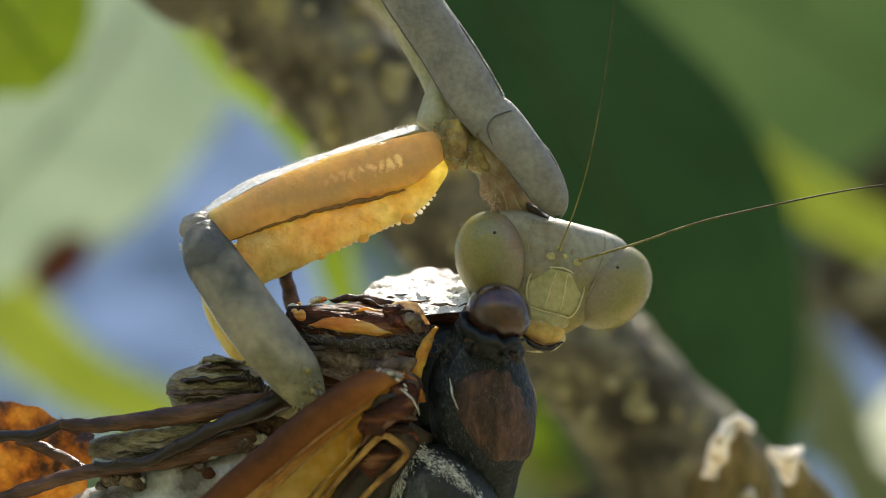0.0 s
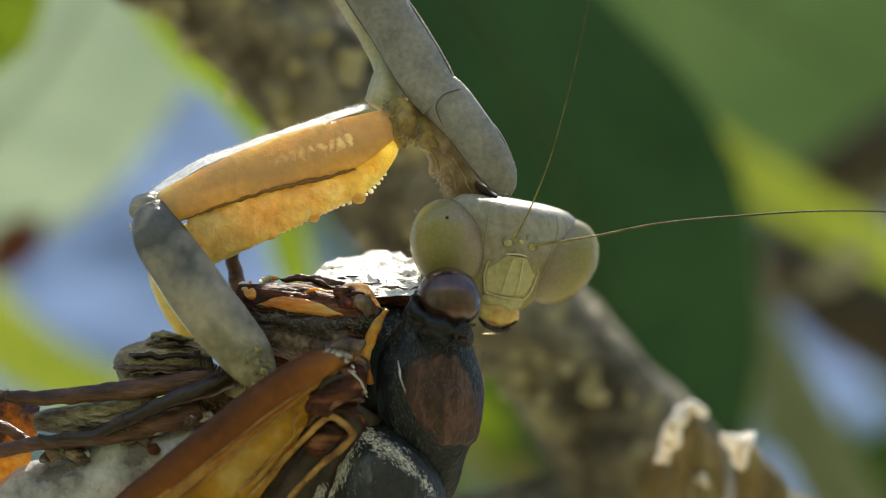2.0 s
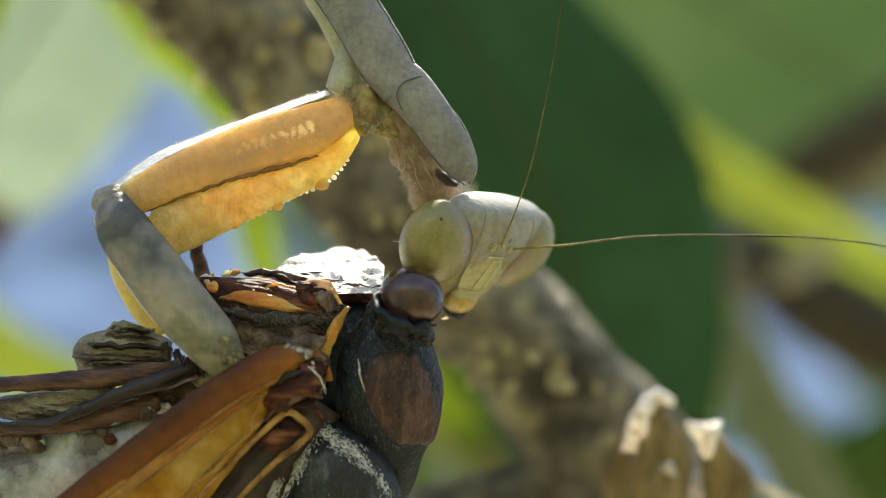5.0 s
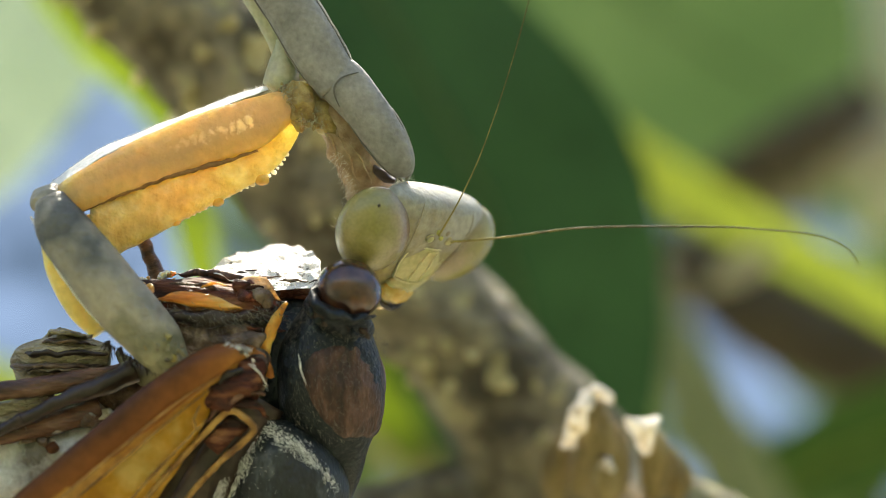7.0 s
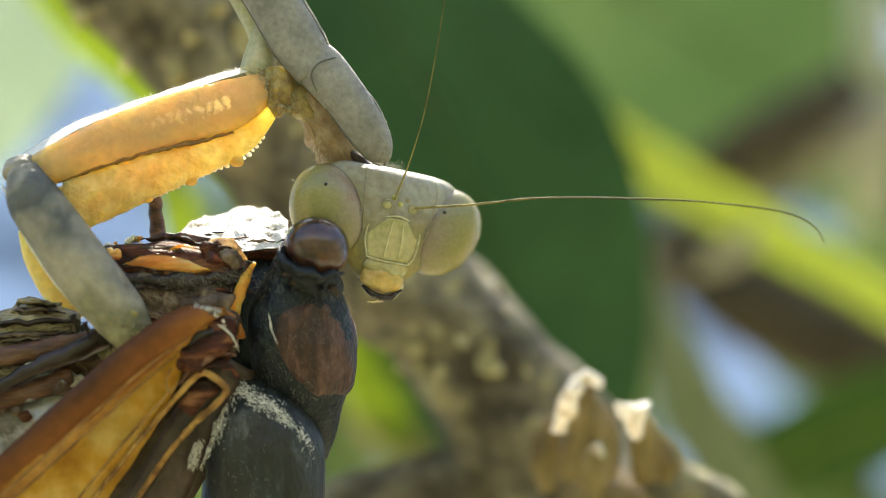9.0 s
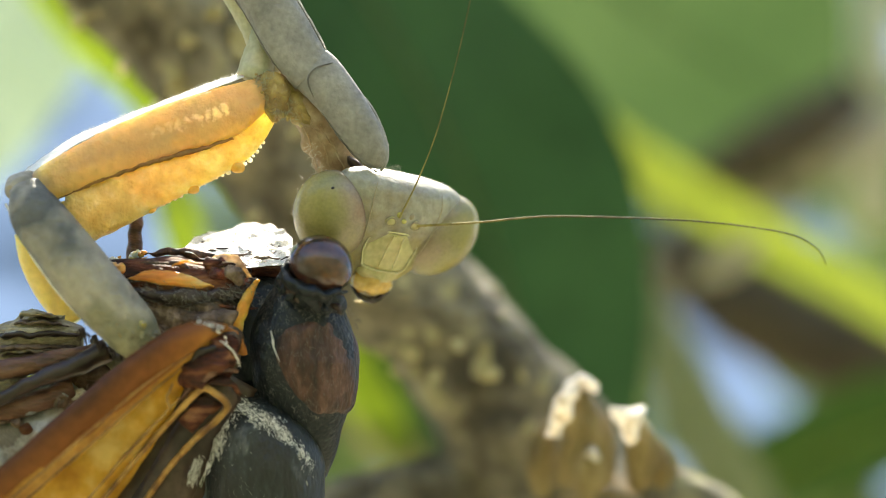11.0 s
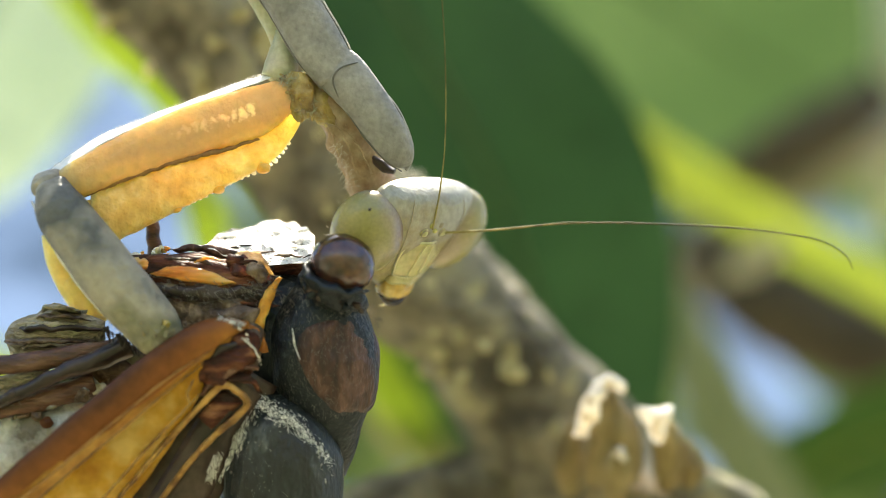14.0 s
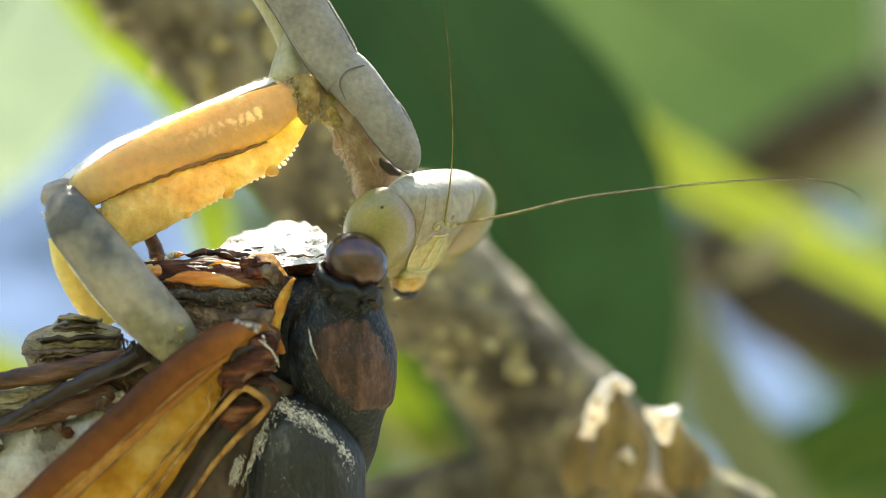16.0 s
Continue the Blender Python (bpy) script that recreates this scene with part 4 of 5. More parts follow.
    return part(name, bm, material, parent, label, origin)


def make_head():
    zs = [1.56, 1.47, 1.22, 0.7, 0.2, -0.3, -0.8, -1.3, -1.8, -2.2, -2.5]
    ws = [1.5, 2.1, 2.5, 2.6, 2.6, 2.5, 2.3, 1.95, 1.55, 1.15, 0.75]
    fr = [-0.35, -0.66, -0.94, -1.10, -1.16, -1.14, -1.06, -0.98, -0.9, -0.8, -0.6]
    bk = [0.35, 0.55, 0.7, 0.8, 0.8, 0.7, 0.55, 0.35, 0.2, 0.05, -0.05]
    rings = []
    n = 34
    zz, ww, ff, bb = values(zs, n), values(ws, n), values(fr, n), values(bk, n)
    for i in range(n):
        ring = []
        for j in range(40):
            a = 2 * math.pi * j / 40
            x = math.copysign(abs(math.cos(a)) ** 0.9, math.cos(a)) * ww[i]
            s = math.sin(a)
            y = (ff[i] + bb[i]) / 2 + s * (bb[i] - ff[i]) / 2
            ring.append(Vector((x, y, zz[i])))
        rings.append(ring)
    me_bm = loft(rings)
    return me_bm


head = part("head", make_head(), "head", mantis, "triangular grey-green head with bulging eyes", (0, 0, 0))
ORIGIN[head.name] = Vector()


pupils = []


def dress_head():
    for s in (-1, 1):
        eye = hpart("eye", ball((s * 2.22, -0.12, -0.36), (1.4, 1.18, 1.7), (0, s * 31, 0), 48, 32), "eye_inner" if s < 0 else "eye_outer", head, "glossy olive-green compound eye")
        pupils.append(hpart("pupil", ball((0, 0, 0), (0.068, 0.05, 0.06), (0, 0, 0), 10, 8), "pupil", head, "dark false pupil"))
        hpart("stripe", tube([(s * 1.35, -0.72, 1.42), (s * 1.42, -0.98, 0.95), (s * 1.36, -1.08, 0.3), (s * 1.28, -1.1, -0.4), (s * 1.1, -1.0, -1.2)], [0.012, 0.02, 0.02, 0.02, 0.01], 24, 6), "stripe", head, "brown line along the eye")
        hpart("antenna_socket", ball((s * 0.5, -1.12, 0.22), (0.2, 0.12, 0.17), (0, 0, 0), 16, 10, 0.06, 5), "face", head)
        ring = [(s * 0.5 + 0.19 * math.cos(k * 0.785), -1.2, 0.22 + 0.16 * math.sin(k * 0.785)) for k in range(9)]
        hpart("socket_ring", tube(ring, [0.022] * 4, 26, 6, 0.02, 6), "stripe", head)
        hpart("side_ocellus", ball((s * 0.26, -1.12, 0.52), (0.1, 0.07, 0.11), (0, s * 20, 0), 12, 8), "ocellus" if s < 0 else "stripe", head)
    hpart("ocellus", ball((0, -1.16, 0.32), (0.1, 0.08, 0.09), (0, 0, 0), 12, 8), "ocellus", head)
    edge = [(0.5, -1.06, -0.22), (0.98, -0.98, -0.55), (1.02, -0.96, -1.1), (0.84, -0.93, -1.7)]
    hpart("frontal_shield", sheet([(-x, y, z) for x, y, z in edge], edge, 18, 13, 0.2, 0.15), "face", head, "olive frontal shield")
    rim = [(-x, y - 0.03, z) for x, y, z in edge[::-1]] + [(0, -1.27, -0.12)] + [(x, y - 0.03, z) for x, y, z in edge] + [(0.4, -1.1, -1.76), (-0.4, -1.1, -1.76), (-0.84, -0.96, -1.7)]
    hpart("shield_rim", tube(rim, [0.032] * 5, 60, 6, 0.02, 3), "ridge", head, "pale raised rim")
    for s in (-0.24, 0.28):
        hpart("shield_ridge", tube([(s * 0.8, -1.25, -0.3), (s, -1.2, -0.9), (s * 1.1, -1.15, -1.6)], [0.02, 0.03, 0.02], 16, 6, 0.02, 4), "ridge", head)
    hpart("clypeus", ball((0, -0.8, -1.95), (0.86, 0.34, 0.36), (0, 0, 0), 30, 20, 0.1, 3.6), "face", head, "olive plate below the shield")
    hpart("labrum", ball((-0.04, -0.74, -2.4), (0.84, 0.4, 0.48), (0, 0, 0), 28, 18, 0.08, 2.6, 0.9), "labrum", head, "amber upper lip")
    hpart("mandible", limb([(-0.7, -0.72, -2.72), (-0.3, -0.86, -2.98), (0.3, -0.86, -3.02), (0.84, -0.68, -2.66)], [0.04, 0.11, 0.12, 0.04], [0.1, 0.16, 0.16, 0.06], 24, 12), "mandible", head, "black curved mandible")
    hpart("palp", limb([(0.84, -0.5, -2.2), (0.84, -0.62, -2.6), (0.52, -0.72, -2.98), (0.0, -0.74, -3.2), (-0.4, -0.72, -3.3)], [0.03, 0.07, 0.075, 0.04, 0.012], [0.04, 0.07, 0.07, 0.04, 0.015], 26, 10, 2, 0.03, 4), "palp", head, "pale jointed palp")
    hpart("lower_lip", ball((-0.1, -0.5, -2.7), (0.55, 0.28, 0.28), (0, 0, 0), 24, 16, 0.1, 3), "labrum", head, "amber lower lip")
    hpart("palp", tube([(-0.55, -0.4, -2.3), (-0.62, -0.55, -2.7), (-0.3, -0.65, -2.95)], [0.05, 0.05, 0.02], 14, 8), "palp", head)
    rng = random.Random(71)
    for s in (-1, 1):
        hpart("head_hair", hairs([Vector((s * rng.uniform(2.9, 3.45), rng.uniform(0.2, 0.7), rng.uniform(-1.0, 0.5))) for k in range(70)], (s, 0.5, 0.4), 0.2, 0.4, rng, 0.008), "hair", head, "fine pale hairs behind the eye")
    ra = hpart("antenna", tube([(0.5, -1.25, 0.28), (2.6, -1.3, 0.48), (5.0, -1.3, 0.78), (8.0, -1.3, 0.86), (11.0, -1.3, 0.82), (13.8, -1.3, 0.54), (15.0, -1.3, 0.04), (15.4, -1.3, -0.54)], beads([0.046, 0.038, 0.034, 0.03, 0.027, 0.022, 0.016], 150), 300, 6), "antenna", head, "long thread-like antenna", (0.5, -1.25, 0.28))
    la = hpart("antenna", tube([(-0.3, -1.25, 0.45), (0.2, -1.6, 1.95), (0.65, -2.1, 3.95), (1.05, -3.0, 7.4), (1.2, -3.9, 11.4), (1.0, -4.6, 15)], beads([0.036, 0.027, 0.022, 0.018, 0.015, 0.011], 130), 260, 6), "antenna", head, "long thread-like antenna", (-0.3, -1.25, 0.45))
    return ra, la


for side, key in ((-1, "eye_inner"), (1, "eye_outer")):   # pinkish towards the brow, olive over the bulge, paler at the rim
    M[key] = shader("olive_compound_eye", [(0.26, 0.175, 0.13), (0.31, 0.26, 0.20), (0.275, 0.26, 0.135), (0.275, 0.26, 0.10), (0.34, 0.30, 0.13)], 380, 0.24, 9000, 0.1, 0.00001, sss=0.7, sss_radius=(1, 0.9, 0.5), sss_size=0.0014, coat=0.2, spread=(0.22, 0.95), grade=(side * 290, 0, -90), shift=-0.60, grit=0.24, detail=6.0)
antenna_r, antenna_l = dress_head()

# ---- the prey ----
cicada = thing("cicada", "black and maroon cicada with amber wings, held and partly eaten", "insect", (0.32, 0, -3.98))


SHIELD = ([(0.99, -0.1, -2.85), (1.11, -0.1, -3.75), (1.22, -0.1, -5.05), (1.37, -0.1, -6.35), (1.67, 0, -7.9), (1.98, 0.2, -9.8)], [0.7, 1.52, 1.92, 1.8, 1.14, 0.12], [0.8, 1.5, 1.85, 1.7, 1.1, 0.2])


def shield_patch():
    """A raised, slightly furrowed plate that follows the shield's curve, from its middle round to the flank."""
    n, m = 240, 26
    rows = [r for r in zip(spline(SHIELD[0], n), values(SHIELD[1], n), values(SHIELD[2], n)) if -7.55 < r[0].z < -4.05][::3]
    edge = values([1.6, 0.50, 0.12, 0.04, 0.10, 0.30, 0.66, 1.2, 1.95], len(rows))
    rings = []
    for i, (c, w, d) in enumerate(rows):
        v = i / (len(rows) - 1)
        a0 = math.asin(max(-0.95, min(0.9, (edge[i] - c.x) / w)))
        a1 = a0 + (radians(112) - a0) * (0.3 + 0.7 * math.sqrt(min(1.0, 4 * v, 7 * (1 - v))))
        front, rear = [], []
        for j in range(m):
            u = j / (m - 1)
            a = a0 + (a1 - a0) * u
            rim = min(1.0, 9 * u, 9 * (1 - u), 12 * v, 12 * (1 - v))
            lift = -0.06 + (0.16 - 0.06 * u) * rim + 0.02 * rim * math.cos(u * 22 + 1.5 * math.sin(v * 5))
            out = Vector((math.sin(a), -math.cos(a), 0))
            q = Vector((c.x + w * out.x, c.y + d * out.y, c.z))
            q += noise.noise_vector(q * 0.9) * 0.1 + noise.noise_vector(q * 3.5) * 0.03
            front.append(q + out * lift)
            rear.append(q - out * 0.25)
        rings.append(front + rear[::-1])
    return loft(rings)


def make_cicada():
    t = cicada
    part("pronotum", limb(*SHIELD, 48, 40, 2.2, 0.1, 0.9), "black", t, "black pronotum")
    part("patch", shield_patch(), "maroon", t, "maroon shield patch reaching the flank")
    part("scratch", tube([(0.21, -1.78, -4.47), (0.25, -1.88, -4.78), (0.33, -1.95, -5.16), (0.48, -2, -5.55)], [0.01, 0.034, 0.02, 0.008], 26, 6, 0.03, 7), "dust_and_glint", t, "white scratch")
    rng = random.Random(51)
    spots = []
    for k in range(900):
        x, z = rng.uniform(-0.5, 2.9), rng.uniform(-7.6, -3.3)
        d = ((x - 1.25) / 1.9) ** 2 + ((z + 5.2) / 3.2) ** 2
        if d < 0.92:
            spots.append(Vector((x, -0.1 - 1.98 * math.sqrt(1 - d), z)))
    part("hair_coat", hairs(spots, (0.15, -0.45, -0.9), 0.16, 0.25, rng, 0.006), "hair_dark", t, "short grey hairs on the back")
    part("prey_head", ball((1.54, -0.9, -3.21), (1.3, 1.2, 0.74), (0, 28, 0), 30, 20, 0.18, 1.5), "black", t, "rough black head")
    part("cheek", ball((0.82, -1.2, -2.77), (0.4, 0.35, 0.34), (0, 30, 0), 18, 12, 0.12, 2), "flesh", t)
    part("eye", ball((1.9, -1.6, -2.26), (1.14, 1.15, 1.06), (0, 22, 0), 40, 30), "prey_eye", t, "glossy dark brown bulging eye")
    part("eye_rim", tube([(0.79, -0.9, -2.35), (0.81, -2, -2.77), (1.58, -2.4, -3.21), (2.43, -2.2, -3.3)], [0.06, 0.13, 0.13, 0.06], 24, 10, 0.08, 2.5), "black", t)
    part("cheek", limb([(0.75, -0.9, -2.27), (0.7, -1.9, -2.62), (1.19, -2.35, -3), (1.92, -2.4, -3.21), (2.68, -1.9, -3.16)], [0.1, 0.2, 0.2, 0.16, 0.05], [0.3, 0.42, 0.42, 0.4, 0.2], 34, 18, 2, 0.14, 2.2), "black", t, "black cheek below the eye")
    rng = random.Random(12)
    for k in range(34):
        q = Vector((0.54, -1.9, -2.93)).lerp(Vector((2.67, -2, -3.74)), rng.random()) + Vector((0, rng.uniform(-0.1, 0.15), rng.uniform(-0.36, 0.3)))
        r = rng.uniform(0.04, 0.13)
        part("lump", ball(q, (r * 1.6, r, r), (rng.uniform(0, 60), rng.uniform(0, 180), 0), 10, 8, 0.1, 4), ("black", "leg_dark")[k % 2], t)
    part("neck_membrane", limb([(-0.26, -1.1, -2.76), (-0.54, -1.25, -3.2), (-0.8, -1.3, -3.8), (-0.95, -1.3, -4.4), (-0.95, -1.1, -5.2)], [0.06, 0.17, 0.19, 0.17, 0.1], [0.1, 0.12, 0.12, 0.12, 0.1], 36, 18, 2.4, 0.06, 3.0), "amber_membrane", t, "orange translucent membrane")
    part("neck_flap", sheet([(-1.95, -0.95, -2.05), (-1.58, -1.05, -1.86), (-0.98, -1.1, -1.87)], [(-1.66, -1.15, -2.5), (-1.18, -1.2, -2.62), (-0.43, -1.05, -2.66)], 22, 10, 0.1, 0.06, 0.08, 2.0), "flap", t, "pinkish torn flap of skin")
    part("mesonotum", limb([(-0.95, -0.2, -6.73), (-0.63, -0.3, -7.47), (-0.2, -0.4, -8.76), (-0.1, -0.4, -10.54), (-0.44, -0.3, -12.53), (-1.28, 0, -14.54)], [0.3, 1.25, 2.05, 2.15, 2.0, 1.4], [0.4, 1.2, 1.7, 1.8, 1.7, 1.2], 44, 40, 2.1, 0.1, 0.9), "slate", t, "blue-black mesonotum dusted with white wax")
    rng = random.Random(77)
    for a, b, count in (((-2.28, -1.9, -8.8), (-2.52, -1.85, -9.6), 130), ((-1.55, -1.45, -7.9), (-1.85, -1.6, -8.9), 70), ((1.1, -1.75, -8.6), (1.35, -1.6, -10.2), 110)):
        part("wax_smear", hairs([Vector(a).lerp(Vector(b), rng.random()) + Vector((rng.gauss(0, 0.08), rng.uniform(-0.08, 0.05), rng.gauss(0, 0.08))) for k in range(count)], (-0.15, -0.25, -0.9), 0.2, 0.35, rng, 0.018), "dust_and_glint", t, "white smear of powdery wax")
    return t


make_cicada()


def wing_parts():
    t = cicada
    part("costa", limb([(-1.32, -1.8, -4.33), (-2.68, -2.3, -4.72), (-4.35, -2.4, -5.91), (-6.08, -2.4, -7.33), (-8.23, -2.3, -9.17), (-12.33, -2, -12.7)], [0.12, 0.54, 0.64, 0.62, 0.58, 0.5], [0.2, 0.45, 0.4, 0.36, 0.32, 0.3], 50, 18, 2.2, 0.03, 1), "costa", t, "red-brown leading edge of the forewing")
    part("costal_band", sheet([(-1.81, -2.25, -4.8), (-2.84, -2.6, -5.04), (-4.17, -2.7, -6.11), (-5.86, -2.7, -7.52), (-7.98, -2.6, -9.34), (-12.06, -2.3, -12.85)], [(-2.17, -2.1, -5.43), (-2.97, -2.3, -5.72), (-4, -2.35, -6.6), (-5.62, -2.35, -7.99), (-7.69, -2.25, -9.78), (-11.79, -2, -13.34)], 40, 8, 0.05, 0, 0.03, 1.5), "costal_band", t, "amber-brown band behind the leading edge")
    part("wing_membrane", sheet([(-2.75, -2, -5.36), (-4.04, -2.1, -6.26), (-5.68, -2.1, -7.62), (-7.63, -2, -9.37), (-11.95, -1.7, -13.31)], [(-2.56, -1.9, -6.03), (-3.03, -1.9, -6.96), (-3.77, -1.8, -8.33), (-5.14, -1.7, -10.29), (-8.88, -1.4, -15.43)], 40, 14, 0.25, 0, 0.05, 1.2), "wing", t, "amber forewing membrane")
    part("wing_fold", sheet([(-1.83, -1.55, -5.74), (-2.61, -1.6, -7), (-3.59, -1.5, -8.57), (-5.56, -1.3, -11.73)], [(-0.82, -1.4, -6.82), (-1.41, -1.4, -8), (-2.23, -1.3, -9.58), (-3.61, -1.2, -12.54)], 24, 9, 0.3, 0.06, 0.08, 1.0), "wing_dark", t, "dark folded hindwing")
    for pts, r in (([(-2.9, -2.2, -6.7), (-3.49, -2.2, -7.36), (-4.5, -2.15, -8.4), (-5.8, -2.0, -9.9), (-8.2, -1.8, -12.9)], 0.055),
                   ([(-3.1, -2.3, -6.2), (-3.3, -2.3, -6.7), (-3.2, -2.25, -7.1)], 0.045),
                   ([(-6.6, -1.8, -11.5), (-4.48, -1.95, -8.9), (-3.66, -2.0, -7.97), (-2.74, -2.05, -6.98), (-2.14, -2.1, -6.42), (-1.62, -2.1, -6.62), (-1.3, -2.05, -7.05), (-1.73, -2.0, -7.56), (-2.28, -1.95, -8.03), (-2.93, -1.9, -8.71), (-3.45, -1.85, -9.35), (-4.9, -1.7, -11.4)], 0.12)):
        part("vein", tube(pts, [r * 0.6, r, r, r * 0.8], 70, 10, 0.03, 4), "vein", t, "ochre wing vein")
    for pts in ([(-2.47, -2.62, -5.19), (-3.8, -2.78, -6.06), (-5.52, -2.78, -7.47), (-7.64, -2.68, -9.29), (-11.72, -2.4, -12.79)], [(-2.77, -2.42, -5.65), (-3.88, -2.5, -6.55), (-5.45, -2.5, -7.89), (-7.54, -2.4, -9.68), (-11.63, -2.15, -13.23)]):
        part("vein", tube(pts, [0.02, 0.04, 0.04, 0.03], 50, 6, 0.02, 3), "vein", t, "brown wing vein")
    # red-brown fill in the dark flesh colour, so that it reads as shading
    part("wing_fold", sheet([(-3.0, -1.75, -7.5), (-2.5, -1.8, -6.95), (-2.1, -1.85, -6.55)], [(-2.5, -1.75, -8.0), (-1.9, -1.8, -7.5), (-1.45, -1.8, -7.0)], 16, 8, 0.12, 0.05, 0.06, 2.0), "flesh", t, "dark red-brown sheet as shading inside the vein's loop")
    for pts, r, mtl in (([(-3.3, -1.95, -6.7), (-2.5, -2.15, -5.75), (-1.7, -2.15, -5.3), (-1.1, -1.9, -5.3)], 0.17, "flesh"), ([(-2.9, -1.95, -6.75), (-2.1, -2.2, -6.05), (-1.5, -2.2, -5.75), (-0.95, -1.9, -5.9)], 0.15, "leg"), ([(-2.3, -2.0, -6.35), (-1.6, -2.15, -6.15), (-1.1, -2.0, -6.3), (-0.85, -1.7, -6.7)], 0.13, "flesh"), ([(-2.6, -2.2, -5.45), (-2.0, -2.35, -5.1), (-1.5, -2.3, -4.98)], 0.12, "leg_dark")):
        part("wing_hinge", limb(pts, [r * 0.4, r, r * 0.9, r * 0.4], [r * 0.5, r, r, r * 0.5], 30, 14, 2, 0.1, 2.6), mtl, t, "dark brown folded wing hinge")
    part("wing_base", ball((-1.94, -1.75, -5.58), (1.2, 0.8, 0.7), (0, -35, 0), 40, 26, 0.3, 1.6), "flesh", t, "dark brown wing base")
    part("wing_base", ball((-1.41, -1.2, -5.18), (0.62, 0.7, 0.85), (0, 20, 0), 24, 16, 0.2, 1.6), "greybrown", t)
    # glints at the wing base, painted as small white lumps
    rng = random.Random(41)
    ledge = spline([(-2.55, -2.1, -4.31), (-2, -2.35, -4.29), (-1.5, -2.25, -4.53), (-1.2, -2, -5.02), (-0.93, -1.8, -5.58)], 40)
    for k in range(22):
        q = ledge[rng.randrange(40)] + Vector((rng.uniform(-0.1, 0.1), rng.uniform(-0.05, 0.1), rng.uniform(-0.06, 0.06)))
        r = rng.uniform(0.025, 0.075)
        part("glint", ball(q, (r * 2.2, r, r), (rng.uniform(0, 40), rng.uniform(0, 70), 0), 8, 6, 0.05, 6), ("dust_and_glint", "rim", "greybrown")[k % 3], t)
    # white hairs and a white line stand for further glints
    rng = random.Random(43)
    part("white_tuft", hairs([Vector((-2.3, -2.35, -4.2)).lerp(Vector((-1.45, -2.2, -4.38)), rng.random()) + Vector((rng.gauss(0, 0.05), rng.uniform(-0.1, 0.1), rng.gauss(0, 0.05))) for k in range(170)], (0.1, -0.2, 0.7), 0.17, 0.6, rng, 0.022), "dust_and_glint", t, "white tuft painting hair glints at the wing base")
    part("shoulder_plate", limb([(-1.75, -1.4, -4.45), (-1.3, -1.5, -4.65), (-0.95, -1.45, -4.95), (-0.78, -1.25, -5.35)], [0.1, 0.28, 0.26, 0.1], [0.15, 0.16, 0.16, 0.12], 30, 18, 2, 0.12, 3.4), "rust", t, "red-brown shoulder plate")
    part("white_edge", tube([(-1.51, -2.45, -4.79), (-1.2, -2.4, -5.0), (-0.98, -2.3, -5.3), (-0.83, -2.1, -5.72)], [0.015, 0.035, 0.03, 0.012], 24, 6, 0.03, 5), "dust_and_glint", t, "white line painting a glint on the wing base")
    # dark backing sheet, added so the gap under the forewing looks shaded
    part("wing_shadow", sheet([(-2.41, -0.9, -5.31), (-4, -0.9, -7.22), (-5.97, -0.9, -9.51), (-8.55, -0.8, -12.94)], [(-0.3, -0.8, -6.55), (-1.12, -0.9, -8.48), (-2.52, -0.9, -10.79), (-4.74, -0.8, -14.25)], 24, 10, 0.2, 0.06, 0.1, 1.0), "wing_dark", t, "dark sheet added as shade in the gap under the forewing")

    # torn side of the body
    part("torn_side", limb([(-5.51, -0.2, -2.3), (-4.72, -0.3, -2.53), (-3.34, -0.4, -2.73), (-1.78, -0.4, -2.89), (-0.51, -0.3, -2.97)], [0.25, 0.6, 0.76, 0.7, 0.3], [0.5, 0.8, 0.95, 0.95, 0.6], 50, 30, 2, 0.14, 1.6), "flesh", t, "torn brown side of the body")
    part("flesh", limb([(-4.68, -1.1, -2.66), (-3.86, -1.3, -2.61), (-2.8, -1.36, -2.75), (-1.74, -1.3, -2.98)], [0.02, 0.22, 0.24, 0.03], [0.06, 0.12, 0.12, 0.05], 50, 16, 2, 0.05, 3.0), "orange", t, "exposed orange flesh")
    part("flesh", limb([(-5.35, -0.6, -2.21), (-4.96, -0.8, -2.37), (-4.48, -0.8, -2.29)], [0.08, 0.26, 0.1], [0.1, 0.25, 0.1], 20, 12, 2, 0.12, 3), "orange", t)
    part("under_edge", limb([(-4.75, -1, -3.1), (-3.29, -1.15, -3.3), (-1.75, -1.1, -3.26), (-0.59, -0.9, -3.03)], [0.1, 0.3, 0.3, 0.1], [0.2, 0.3, 0.3, 0.2], 40, 14, 2, 0.16, 2.6), "leg_dark", t, "dark hairy lower edge")
    part("tan_plate", limb([(-3.11, -0.9, -4.01), (-2.33, -1.1, -4.12), (-1.36, -1.15, -4.08), (-0.74, -0.9, -3.86)], [0.12, 0.32, 0.34, 0.12], [0.3, 0.42, 0.42, 0.3], 34, 18, 2.2, 0.14, 2.4), "greybrown", t, "grey-brown side plate")
    rng = random.Random(14)
    for k in range(16):
        q = Vector((-1.91, -0.9, -2.33)).lerp(Vector((-0.78, -1, -2.72)), rng.random()) + Vector((rng.uniform(-0.1, 0.1), rng.uniform(-0.3, 0.1), rng.uniform(-0.25, 0.25)))
        r = rng.uniform(0.1, 0.26)
        part("tissue", ball(q, (r * 1.4, r, r), (rng.uniform(0, 60), rng.uniform(0, 90), 0), 12, 9, 0.12, 3.5), ("red", "flesh", "greybrown", "red")[k % 4], t)
    low = spline([(-4.93, -1.1, -3), (-3.27, -1.4, -3.29), (-1.73, -1.4, -3.29), (-0.39, -1.2, -2.95)], 200)
